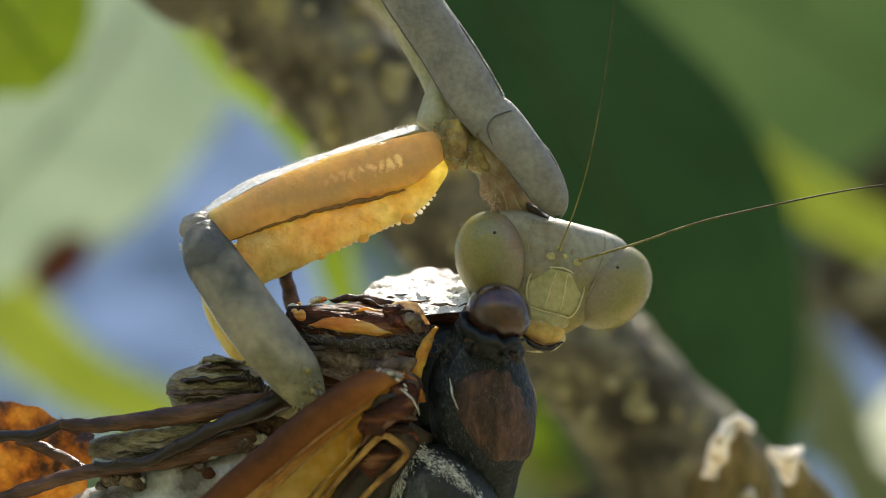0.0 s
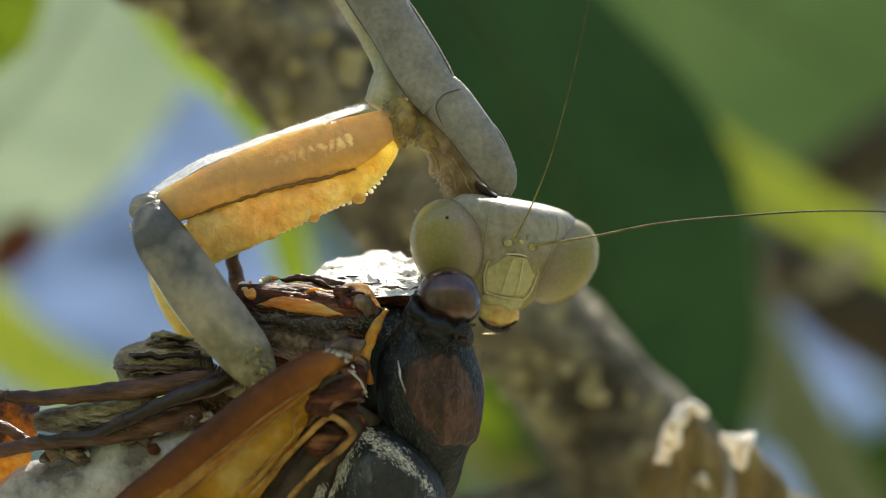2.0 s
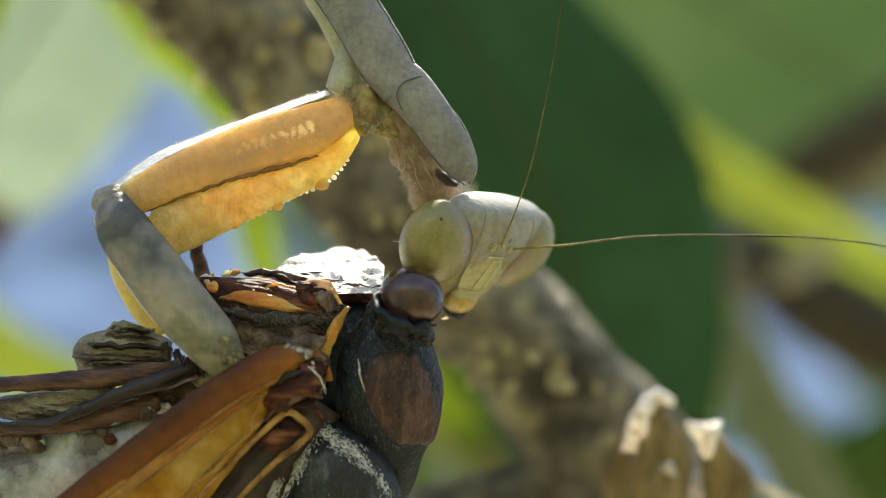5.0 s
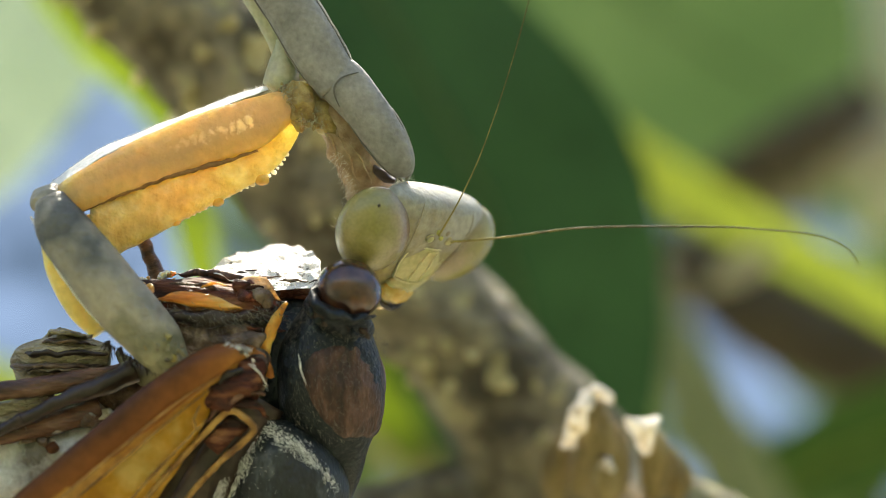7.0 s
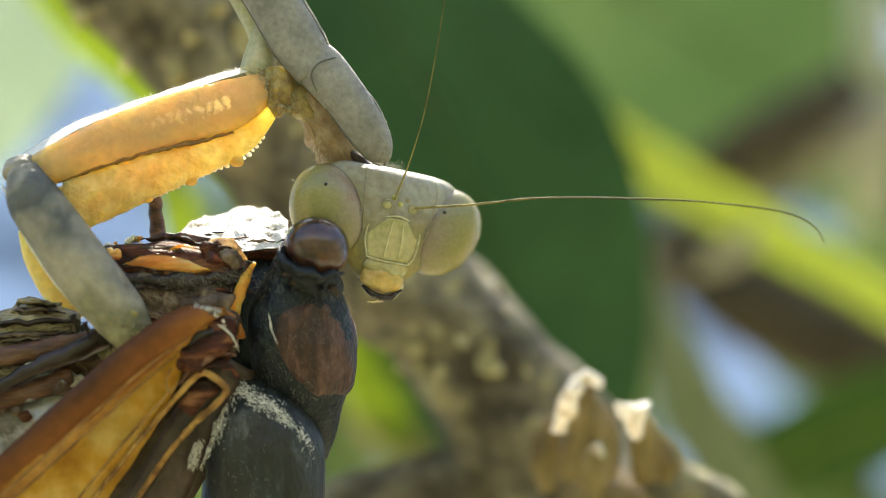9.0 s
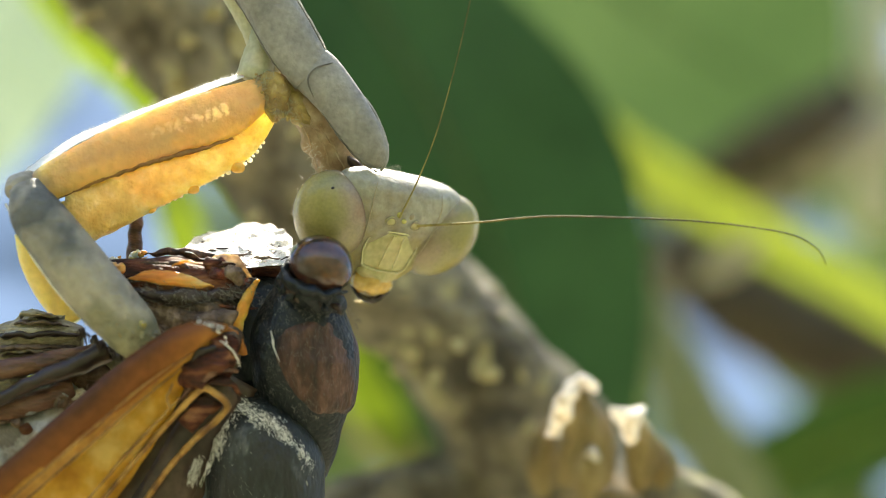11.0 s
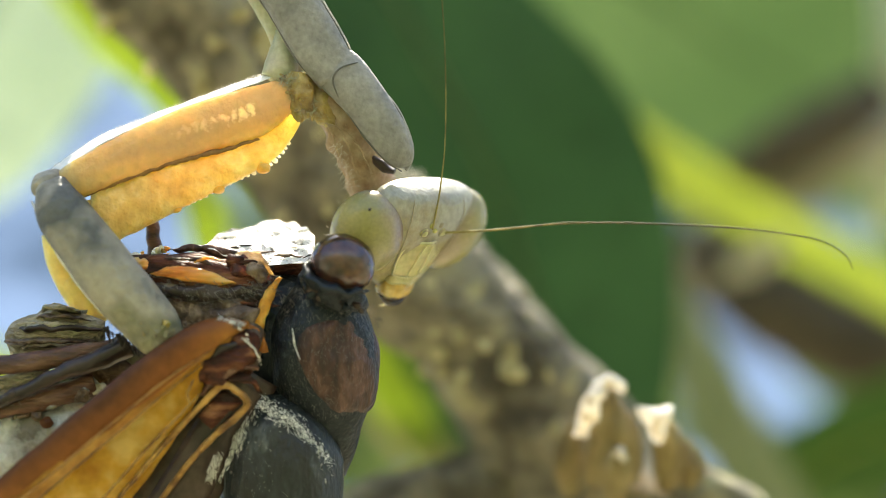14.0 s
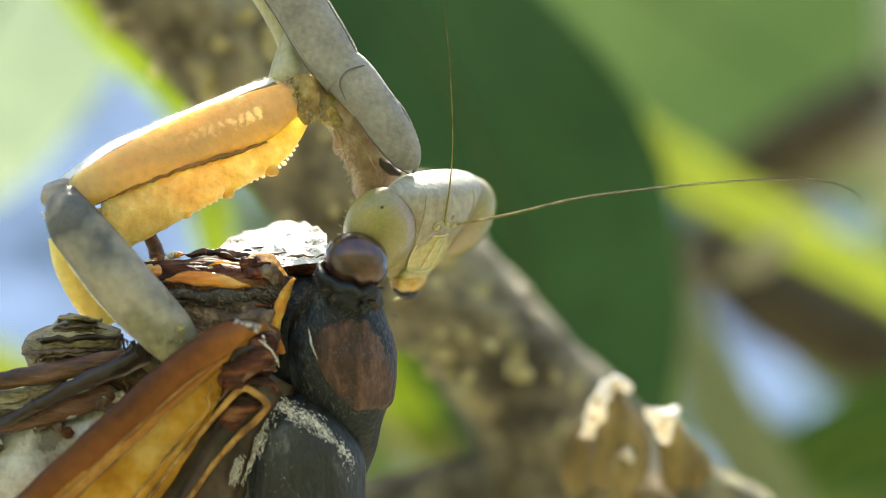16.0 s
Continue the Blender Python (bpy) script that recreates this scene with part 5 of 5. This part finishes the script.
    part("hair_fringe", hairs([low[rng.randrange(200)] + Vector((0, rng.uniform(-0.1, 0.2), rng.gauss(0, 0.2))) for k in range(420)], (0.5, -0.4, -0.5), 0.35, 0.4, rng), "hair_dark", t, "grey hair fringe")
    top = spline([(-0.23, -1.2, -3.79), (0.37, -1.5, -3.21), (1.33, -1.8, -3.51), (2.68, -1.6, -3.84), (3.27, -1.2, -4.36)], 200)
    part("hair_fringe", hairs([top[rng.randrange(200)] + Vector((0, 0, rng.gauss(0, 0.25))) for k in range(360)], (0.1, -0.8, -0.3), 0.22, 0.5, rng, 0.009), "hair_dark", t, "short grey hairs")
    rng = random.Random(42)
    for k in range(14):
        q = Vector((-5.4, 0, -2.08)).lerp(Vector((-4.29, 0.1, -1.82)), rng.random()) + Vector((0, rng.uniform(-0.1, 0.2), rng.uniform(-0.08, 0.12)))
        r = rng.uniform(0.05, 0.13)
        part("crust", ball(q, (r * 1.5, r, r * 0.8), (rng.uniform(0, 50), rng.uniform(-50, 30), 0), 10, 7, 0.09, 5), ("coxa_spot", "orange", "rim")[k % 3], t)
    part("ragged_edge", limb([(-4.29, 0.2, -1.85), (-2.88, 0, -1.78), (-1.67, -0.2, -2.07), (-0.48, -0.3, -2.41)], [0.05, 0.16, 0.18, 0.1], [0.1, 0.2, 0.2, 0.1], 30, 10, 2, 0.14, 3), "maroon", t)
    part("inner_tissue", ball((-1.4, 0.7, -2.33), (2.3, 1.0, 0.55), (0, 4, 0), 30, 18, 0.18, 1.6), "flesh", t, "dark torn tissue below the membrane")
    part("silvery_membrane", sheet([(-2.87, -0.3, -1.85), (-1.87, -0.5, -2.06), (-0.87, -0.6, -2.28), (0.12, -0.6, -2.28), (1.01, -0.4, -2.07)], [(-2.81, 1.2, -1.45), (-1.94, 2, -1.05), (-0.81, 2.4, -0.8), (0.23, 2.2, -0.84), (0.89, 1, -1.28)], 70, 34, 0.16, 0.1, 0.15, 1.9), "glare", t, "silvery membrane with sun glare in its white colour")
    rng = random.Random(22)
    for k in range(9):
        f = rng.random()
        a = Vector((-2.68, 0.1, -1.82)).lerp(Vector((0.62, 0.1, -1.94)), f) + Vector((0, rng.uniform(-0.5, 0.3), 0))
        a.z += 0.42 * (a.y - 0.1) + 0.05
        part("dark_fibre", limb([a, a + Vector((0.4, 0.05, 0.04)), a + Vector((rng.uniform(0.6, 1.3), rng.uniform(-0.2, 0.3), rng.uniform(-0.05, 0.1)))], [0.02, 0.06, 0.02], [0.02, 0.06, 0.02], 10, 8, 2, 0.06, 4), ("leg_dark", "greybrown", "coxa_spot")[k % 3], t)
    rng = random.Random(21)
    cols = ("maroon", "flesh", "greybrown", "orange", "leg_dark", "flesh", "maroon")
    for k in range(46):
        f = rng.random()
        a = Vector((-5.22, -0.7, -2.65)).lerp(Vector((-1.16, -1, -2.93)), f) + Vector((0, rng.uniform(-0.35, 0.2), rng.uniform(-0.8, 0.6)))
        b = a + Vector((rng.uniform(0.5, 1.6), rng.uniform(-0.2, 0.2), rng.uniform(-0.35, 0.15)))
        r = rng.uniform(0.04, 0.13)
        part("shred", limb([a, a.lerp(b, 0.5) + Vector((0, -0.1, rng.uniform(-0.1, 0.15))), b], [r * 0.4, r, r * 0.2], [r * 0.4, r * 0.7, r * 0.2], 10, 8, 2, 0.05, 4), cols[k % 7], t)
    part("belly", limb([(-4.8, 0.3, -3.7), (-3.48, 0, -3.88), (-2.07, -0.2, -3.97), (-0.78, -0.2, -4.17)], [0.5, 0.75, 0.85, 0.7], [0.8, 1.1, 1.2, 1.0], 30, 22, 2, 0.2, 1.3), "greybrown", t, "grey-brown underside")
    base = Vector((-5.45, 1, -1.91))
    stump = part("stump", limb([base + Vector((0, 0, z)) for z in (-0.8, 0.0, 0.9, 1.9, 2.6)], [0.26, 0.28, 0.24, 0.26, 0.16], [0.25, 0.26, 0.22, 0.24, 0.15], 24, 12, 2, 0.07, 3), "leg", t, "red-brown broken leg, waving", base)
    part("core", ball((-0.28, 0.9, -5.05), (2.4, 1.7, 2.6), (0, 20, 0), 30, 20, 0.25, 0.9), "black", t, "dark body core")
    part("core", ball((-3.75, 1.2, -4.06), (2.6, 1.3, 1.5), (0, 10, 0), 30, 20, 0.25, 0.9), "flesh", t)
    # legs and remains
    for pts, r, mtl in (([(-5.54, -0.4, -5.15), (-7.01, -0.6, -5.45), (-9.57, -0.7, -5.87), (-11.95, -0.7, -6.15), (-13.43, -0.7, -6.15)], [0.3, 0.34, 0.33, 0.26, 0.2], "leg"),
                        ([(-13.29, -0.7, -6.07), (-14.3, -0.8, -6.5), (-15.48, -0.8, -6.54), (-17.91, -0.6, -6.91)], [0.16, 0.22, 0.2, 0.14], "leg_dark"),
                        ([(-5.44, -0.9, -5.15), (-6.46, -1.1, -5.64), (-7.93, -1.2, -6.22), (-9.3, -1.2, -6.89)], [0.42, 0.36, 0.26, 0.2], "leg_dark"),
                        ([(-9.19, -1.25, -6.8), (-10.07, -1.3, -7.27), (-11.24, -1.3, -7.5), (-12.14, -1.2, -7.47)], [0.2, 0.19, 0.17, 0.1], "leg_dark"),
                        ([(-6.63, -0.5, -6.53), (-8.39, -0.7, -7.1), (-10.35, -0.8, -7.52), (-12.52, -0.8, -7.8), (-14.3, -0.8, -8.31), (-16.72, -0.6, -9.19)], [0.4, 0.36, 0.28, 0.24, 0.26, 0.2], "leg"),
                        ([(-12.44, -0.2, -7.95), (-13.9, 0.1, -7.19), (-15.15, 0.3, -6.81)], [0.16, 0.2, 0.16], "leg")):
        limb_part = part("leg", tube(pts, r, 40, 14, 0.07, 2.2), mtl, t, "dark brown bent leg")
        c = spline(pts, 120)
        part("leg_hair", hairs([c[rng.randrange(120)] + Vector((0, rng.uniform(-0.25, 0), rng.choice((-1, 1)) * r[1] * 0.9)) for k in range(90)], (-0.6, -0.3, -0.3), 0.18, 0.7, rng, 0.009), "hair_dark", limb_part, "short dark hairs")
    rng = random.Random(61)
    for k, (a, b) in enumerate((((-8.86, 0.6, -4.02), (-7.25, 0.6, -3.98)), ((-9.07, 0.6, -4.26), (-6.93, 0.5, -4.21)), ((-9.39, 0.5, -4.52), (-6.73, 0.5, -4.43)), ((-9.64, 0.5, -4.8), (-6.52, 0.4, -4.69)), ((-9.76, 0.5, -5.08), (-6.48, 0.4, -4.95)), ((-9.76, 0.5, -5.36), (-6.56, 0.4, -5.21)), ((-9.64, 0.5, -5.62), (-6.68, 0.4, -5.49)), ((-9.43, 0.5, -5.89), (-6.76, 0.4, -5.76)))):
        a, b = Vector(a), Vector(b)
        r = rng.uniform(0.05, 0.12)
        a, b = a + Vector((rng.uniform(-0.1, 0.9), -0.2, rng.uniform(-0.12, 0.12))), b + Vector((0, -0.18, rng.uniform(-0.2, 0.2)))
        part("leg_base_ridge", limb([a, a.lerp(b, 0.12) + Vector((rng.uniform(-0.2, 0.4), -0.22, rng.uniform(-0.05, 0.1))), a.lerp(b, 0.5) + Vector((0, -0.3, 0.1 + rng.uniform(-0.06, 0.06))), b], [r * 0.5, r, r * 1.1, r * 0.5], [0.2, 0.4, 0.45, 0.3], 30, 12, 2.4, 0.1, 3.0), ("straw", "greybrown", "straw", "leg_dark", "greybrown", "straw", "leg", "straw")[k], t, "straw-grey ridge of the leg base")
    part("leg_base", limb([(-9.68, 0.8, -5.25), (-9.07, 0.6, -5.07), (-7.74, 0.5, -4.9), (-6.49, 0.5, -5.02)], [0.5, 0.84, 0.88, 0.6], [0.4, 0.62, 0.66, 0.5], 34, 20, 2.8, 0.08, 1.8), "straw", t, "straw-grey leg base")
    part("leg_base", limb([(-8.99, 0.8, -4.44), (-8.17, 0.7, -4.23), (-7.16, 0.7, -4.27)], [0.2, 0.34, 0.25], [0.3, 0.4, 0.3], 22, 14, 2.4, 0.14, 2.2), "straw", t)
    part("body_filling", ball((-6.17, 0.5, -6.07), (1.5, 0.7, 0.75), (0, 12, 0), 24, 16, 0.2, 1.5), "greybrown", t, "dark brown tissue between the legs")
    part("ridge", limb([(-12.52, 0.2, -7.1), (-11.28, 0, -6.98), (-9.66, -0.1, -6.67), (-8.27, -0.1, -6.17)], [0.35, 0.5, 0.45, 0.25], [0.3, 0.45, 0.4, 0.25], 26, 14, 3.0, 0.08, 1.8), "straw", t, "straw-grey ridged leg base")
    part("abdomen", limb([(-6.34, 0.6, -6.64), (-7.74, 0.5, -7.84), (-9.76, 0.5, -8.85), (-12.2, 0.6, -10.08), (-14.66, 0.8, -11.32)], [0.9, 1.5, 1.7, 1.6, 1.2], [0.9, 1.2, 1.3, 1.2, 1.0], 44, 30, 2, 0.3, 0.9), "ash", t, "ash-grey waxy abdomen")
    rng = random.Random(33)
    for k in range(22):
        q = Vector((-12.76, -0.6, -8.34)).lerp(Vector((-6.2, -0.8, -6.89)), rng.random()) + Vector((0, 0, rng.uniform(-0.4, 0.4)))
        r = rng.uniform(0.12, 0.3)
        part("crumb", ball(q, (r * 1.5, r, r), (rng.uniform(0, 90), rng.uniform(0, 180), 0), 12, 9, 0.16, 3.5), ("greybrown", "ash", "straw")[k % 3], t)
    part("red_speck", ball((-8.2, -0.9, -7.83), (0.24, 0.2, 0.2), (0, 0, 0), 12, 9, 0.08, 3), "costa", t)
    part("hindwing", sheet([(-18.77, 1, -5.06), (-16.74, 1, -5.36), (-15.52, 1, -5.42), (-13.9, 1, -6.12), (-12.56, 0.9, -6.71)], [(-18.77, 1, -10.95), (-16.74, 1, -10.75), (-15.52, 1, -10.34), (-13.9, 1, -9.73), (-12.86, 0.9, -8.91)], 40, 18, 0.25, 0, 0.22, 1.6), "wing_orange", t, "torn orange hindwing")
    return stump


stump = wing_parts()


def wax_dust():
    """White wax flakes in streaks on the black back."""
    rng = random.Random(3)
    for a, b, n, r, wide in (((-1.02, 0, -6.95), (0.25, 0, -7.72), 110, 0.04, 0.16), ((0.25, 0, -7.62), (1.77, 0, -9.46), 150, 0.04, 0.12), ((-1.26, 0, -7.2), (-1.75, 0, -8.6), 90, 0.04, 0.14), ((-2.1, 0, -8.85), (-2.4, 0, -9.77), 80, 0.075, 0.1), ((-3.46, 0, -10.45), (-3.72, 0, -11.08), 40, 0.07, 0.09), ((0.82, 0, -9.23), (1.48, 0, -10.65), 40, 0.03, 0.2), ((-1.92, 0, -7.76), (-0.02, 0, -11.4), 40, 0.018, 0.7)):
        a, b = Vector(a), Vector(b)
        bm = bmesh.new()
        brush = (b - a).normalized()
        for k in range(n * 5):
            q = a.lerp(b, rng.random()) + Vector((rng.gauss(0, wide), 0, rng.gauss(0, wide)))
            c = Vector((-0.19, -0.4, -10.34))
            d = q - c
            q = c + Vector((d.x, -1.82 * math.sqrt(max(0.02, 1 - (d.x / 2.2) ** 2 - (min(0, -d.z + 0.6) / 3.6) ** 2)), d.z))
            s = r * rng.uniform(0.08, 0.34)
            way = (brush + Vector((rng.gauss(0, 0.3), rng.gauss(0, 0.1), rng.gauss(0, 0.3)))).normalized() * s * rng.uniform(2, 9)
            flank = way.cross(Vector((0, 1, 0))).normalized() * s
            tips = [bm.verts.new(q + v) for v in (flank, way, -flank, -way, Vector((0, -s * 0.7, 0)), Vector((0, s * 0.7, 0)))]
            for u in range(4):
                bm.faces.new((tips[u], tips[(u + 1) % 4], tips[4]))
                bm.faces.new((tips[(u + 1) % 4], tips[u], tips[5]))
        part("wax_streak", bm, "dust_and_glint", cicada, "white powdery wax streak", smooth=False)


wax_dust()


# ---- what moves ----
def motions():
    def shift(base, x, z):
        return UPWARD @ Matrix.Translation(O + (base + Vector((x, 0, z))) * MM)

    walk(swaying_leaf, [(t, shift(ORIGIN[swaying_leaf.name], x, z)) for t, x, z in (
        (0, 5.5, -2.2),
        (0.1, 2.0, 0.2),
        (0.2, 0.9, 0.2),
        (0.3, 2.0, 0.4),
        (0.4, 7.5, 0.8),
        (0.6, 17.0, 1.5),
        (16, 17.0, 1.5),
    )])
    walk(mantis, [(t, shift(ORIGIN["mantis"], x, z)) for t, x, z in (
        (0, 0.000, 0.000),
        (0.5, -0.077, 0.051),
        (1, -0.008, 0.205),
        (1.5, -0.050, 0.116),
        (2, -0.228, 0.237),
        (2.5, -0.180, 0.187),
        (3, -0.152, 0.326),
        (3.5, -0.342, 0.254),
        (4, -0.363, 0.269),
        (6.5, -0.700, 0.069),
        (7, -0.527, 0.167),
        (7.5, -0.895, 0.068),
        (8, -1.036, 0.087),
        (8.5, -1.063, 0.163),
        (9, -0.979, 0.148),
        (11.5, -0.919, -0.020),
        (12, -0.958, -0.079),
        (12.5, -0.598, 0.140),
        (13, -0.993, 0.033),
        (13.5, -0.698, 0.106),
        (14, -0.963, 0.096),
        (14.5, -0.937, 0.019),
        (15, -1.161, 0.088),
        (15.5, -0.533, 0.102),
        (16, -0.984, 0.087),
    )])
    walk(cicada, [(t, shift(ORIGIN["cicada"], x, z) @ Matrix.Rotation(radians(-a), 4, "Y")) for t, a, x, z in (
        (0, 0.15, 0.029, 0.032),
        (0.5, -1.64, -0.224, 0.221),
        (1, -2.41, -0.046, -0.051),
        (1.5, -2.46, -0.046, -0.108),
        (2, -1.40, -0.152, 0.097),
        (2.5, -2.67, -0.147, -0.133),
        (3, -1.68, -0.133, 0.184),
        (3.5, -2.73, -0.244, -0.158),
        (4, -3.09, -0.232, -0.327),
        (6.5, -1.32, -0.647, -0.283),
        (7, -0.41, -0.336, -0.300),
        (7.5, -0.68, -0.864, -0.186),
        (8, 2.08, -0.912, 0.218),
        (8.5, 1.51, -1.261, 0.707),
        (9, 1.52, -1.085, 0.579),
        (11.5, 0.37, -0.770, -0.065),
        (12, 0.14, -0.810, -0.154),
        (12.5, 2.38, -0.685, 0.888),
        (13, -0.18, -1.026, 0.221),
        (13.5, 0.53, -0.732, 0.066),
        (14, -0.47, -0.973, 0.171),
        (14.5, 2.10, -0.603, 0.188),
        (15, 0.46, -1.173, 0.003),
        (15.5, 1.15, -0.455, 0.014),
        (16, 1.91, -0.709, 0.261),
    )])
    walk(stump, [(t, Matrix.Translation((Vector((x, 1.0, z)) - ORIGIN["cicada"]) * MM) @ Matrix.Rotation(radians(a), 4, "Y")) for t, x, z, a in (
        (0, -5.45, -1.91, -13.5),
        (4, -5.71, -2.11, -15.1),
        (7, -4.84, -1.92, -23.9),
        (8.5, -4.19, -1.87, -4.0),
        (9, -3.68, -1.72, -4.7),
        (11.5, -4.78, -1.95, 2.6),
        (12, -4.65, -1.92, -3.5),
        (12.5, -5.26, -2.06, -20.3),
        (13, -4.50, -2.44, -7.1),
        (13.5, -2.48, -1.59, 9.2),
        (14, -4.70, -2.22, -8.0),
        (14.5, -5.14, -1.78, -17.8),
        (15, -3.80, -1.73, -3.0),
        (15.5, -4.90, -1.80, -8.0),
        (16, -5.06, -1.99, -17.8),
    )])
    arm = (ORIGIN["foreleg"] - ORIGIN["mantis"])
    walk(foreleg, [(t, Matrix.Translation((arm + Vector((x, 0, z))) * MM) @ Matrix.Rotation(radians(-a), 4, "Y")) for t, a, x, z in (
        (0, 0.00, 0.000, 0.000),
        (0.5, -2.01, 0.021, 0.051),
        (1, 0.40, 0.024, -0.029),
        (1.5, 0.31, -0.006, 0.004),
        (2, 0.54, 0.054, -0.035),
        (2.5, 0.98, 0.044, -0.012),
        (3, 0.35, 0.054, -0.049),
        (3.5, 1.00, 0.069, -0.021),
        (4, 2.12, 0.048, -0.044),
        (6.5, 2.96, 0.096, 0.146),
        (7, 3.68, 0.112, 0.096),
        (7.5, 3.04, 0.124, 0.114),
        (8, 2.42, 0.144, 0.132),
        (8.5, -0.08, 0.197, 0.152),
        (9, 0.55, 0.164, 0.160),
        (11.5, 3.85, 0.170, 0.194),
        (12, 3.75, 0.157, 0.191),
        (12.5, -0.02, 0.224, 0.210),
        (13, 1.87, 0.224, 0.184),
        (13.5, 2.71, 0.210, 0.135),
        (14, 2.69, 0.223, 0.155),
        (14.5, 4.61, 0.194, 0.181),
        (15, 3.41, 0.209, 0.185),
        (15.5, 3.89, 0.149, 0.192),
        (16, 4.40, 0.198, 0.189),
    )])
    turns = (
        (0, 3.93, -0.49, 12.4, 0.2, 14.4, 14.9, 9),
        (0.5, 3.68, -0.64, 15.7, 6.5, 15.3, 9.2, 14),
        (1, 3.61, -0.55, 5.8, 1.8, 12.4, 10.0, 9),
        (1.5, 3.86, -0.60, 21.6, 20.3, 7.1, 6.2, 12),
        (2, 4.04, -0.52, 23.6, 11.0, 8.6, 7.6, 13),
        (2.5, 4.07, -0.49, 25.6, 11.7, 7.0, 10.2, 9),
        (3, 4.12, -0.60, 29.5, 24.7, 7.8, 6.7, 9),
        (3.5, 4.13, -0.69, 36.6, 26.9, 5.7, 5.1, 6),
        (4, 4.35, -0.79, 49.2, 39.7, 2.0, 3.6, 5),
        (6.5, 4.55, -0.44, 43.6, 22.2, 4.6, 3.3, 18),
        (7, 4.55, -0.48, 45.5, 32.1, 7.4, 3.8, 17),
        (7.5, 4.29, -0.44, 29.6, 18.5, 9.1, 4.4, 12),
        (8, 4.43, -0.47, 30.3, 8.4, 16.8, 4.5, 12),
        (8.5, 4.06, -0.53, 11.0, -7.3, 16.6, 2.5, 10),
        (9, 4.20, -0.50, 20.4, -0.0, 10.4, 2.1, 9),
        (11.5, 4.42, -0.39, 30.9, 24.6, 9.2, 1.8, 14),
        (12, 4.45, -0.45, 36.9, 20.7, 5.3, -0.8, 15),
        (12.5, 3.85, -0.52, 20.3, 21.0, 11.5, -15.4, 20),
        (13, 4.03, -0.67, 30.8, 22.7, 10.0, -4.7, 14),
        (13.5, 4.18, -0.69, 34.0, 20.5, 7.9, -5.7, 11),
        (14, 4.29, -0.61, 46.4, 38.0, -4.2, 1.8, -2),
        (14.5, 4.34, -0.37, 47.5, 37.1, -10.1, 7.6, -4),
        (15, 4.17, -0.68, 39.6, 24.0, -1.1, -0.8, 5),
        (15.5, 4.38, -0.48, 43.0, 44.1, 2.9, 2.0, 4),
        (16, 4.43, -0.29, 47.6, 40.5, -9.0, 9.5, -5),
    )
    base = ORIGIN["mantis"]
    heads, right, left = [], [], []
    for t, x, z, yaw, pitch, roll, ra, la in turns:
        r = deg_pose(0, 0, 0, yaw, pitch, roll).to_3x3()
        heads.append((t, Matrix.Translation((Vector((x * 1.016, 1.0, z * 1.016)) - base) * MM) @ r.to_4x4()))
        back = r.inverted().to_4x4()
        right.append((t, Matrix.Translation(ORIGIN[antenna_r.name] * MM) @ back @ Matrix.Rotation(radians(3.5 - ra), 4, "Y")))
        left.append((t, Matrix.Translation(ORIGIN[antenna_l.name] * MM) @ back @ Matrix.Rotation(radians(la - 7.0), 4, "Y")))
    walk(head, heads)
    # the dark false pupil always turns to the viewer
    for s, pupil in zip((-1, 1), pupils):
        tilt = Matrix.Rotation(radians(s * 31), 3, "Y")
        shape = tilt @ Matrix.Diagonal((1.4 ** 2, 1.18 ** 2, 1.7 ** 2)) @ tilt.transposed()
        rows = []
        for t, x, z, yaw, pitch, roll, ra, la in turns:
            d = deg_pose(0, 0, 0, yaw, pitch, roll).to_3x3().inverted() @ Vector((0, -1, 0)) + Vector((0, 0, 0.42))
            q = shape @ d
            rows.append((t, Matrix.Translation((Vector((s * 2.22, -0.12, -0.36)) + q / math.sqrt(d.dot(q))) * MM)))
        walk(pupil, rows)
    walk(antenna_r, right)
    walk(antenna_l, left)


motions()
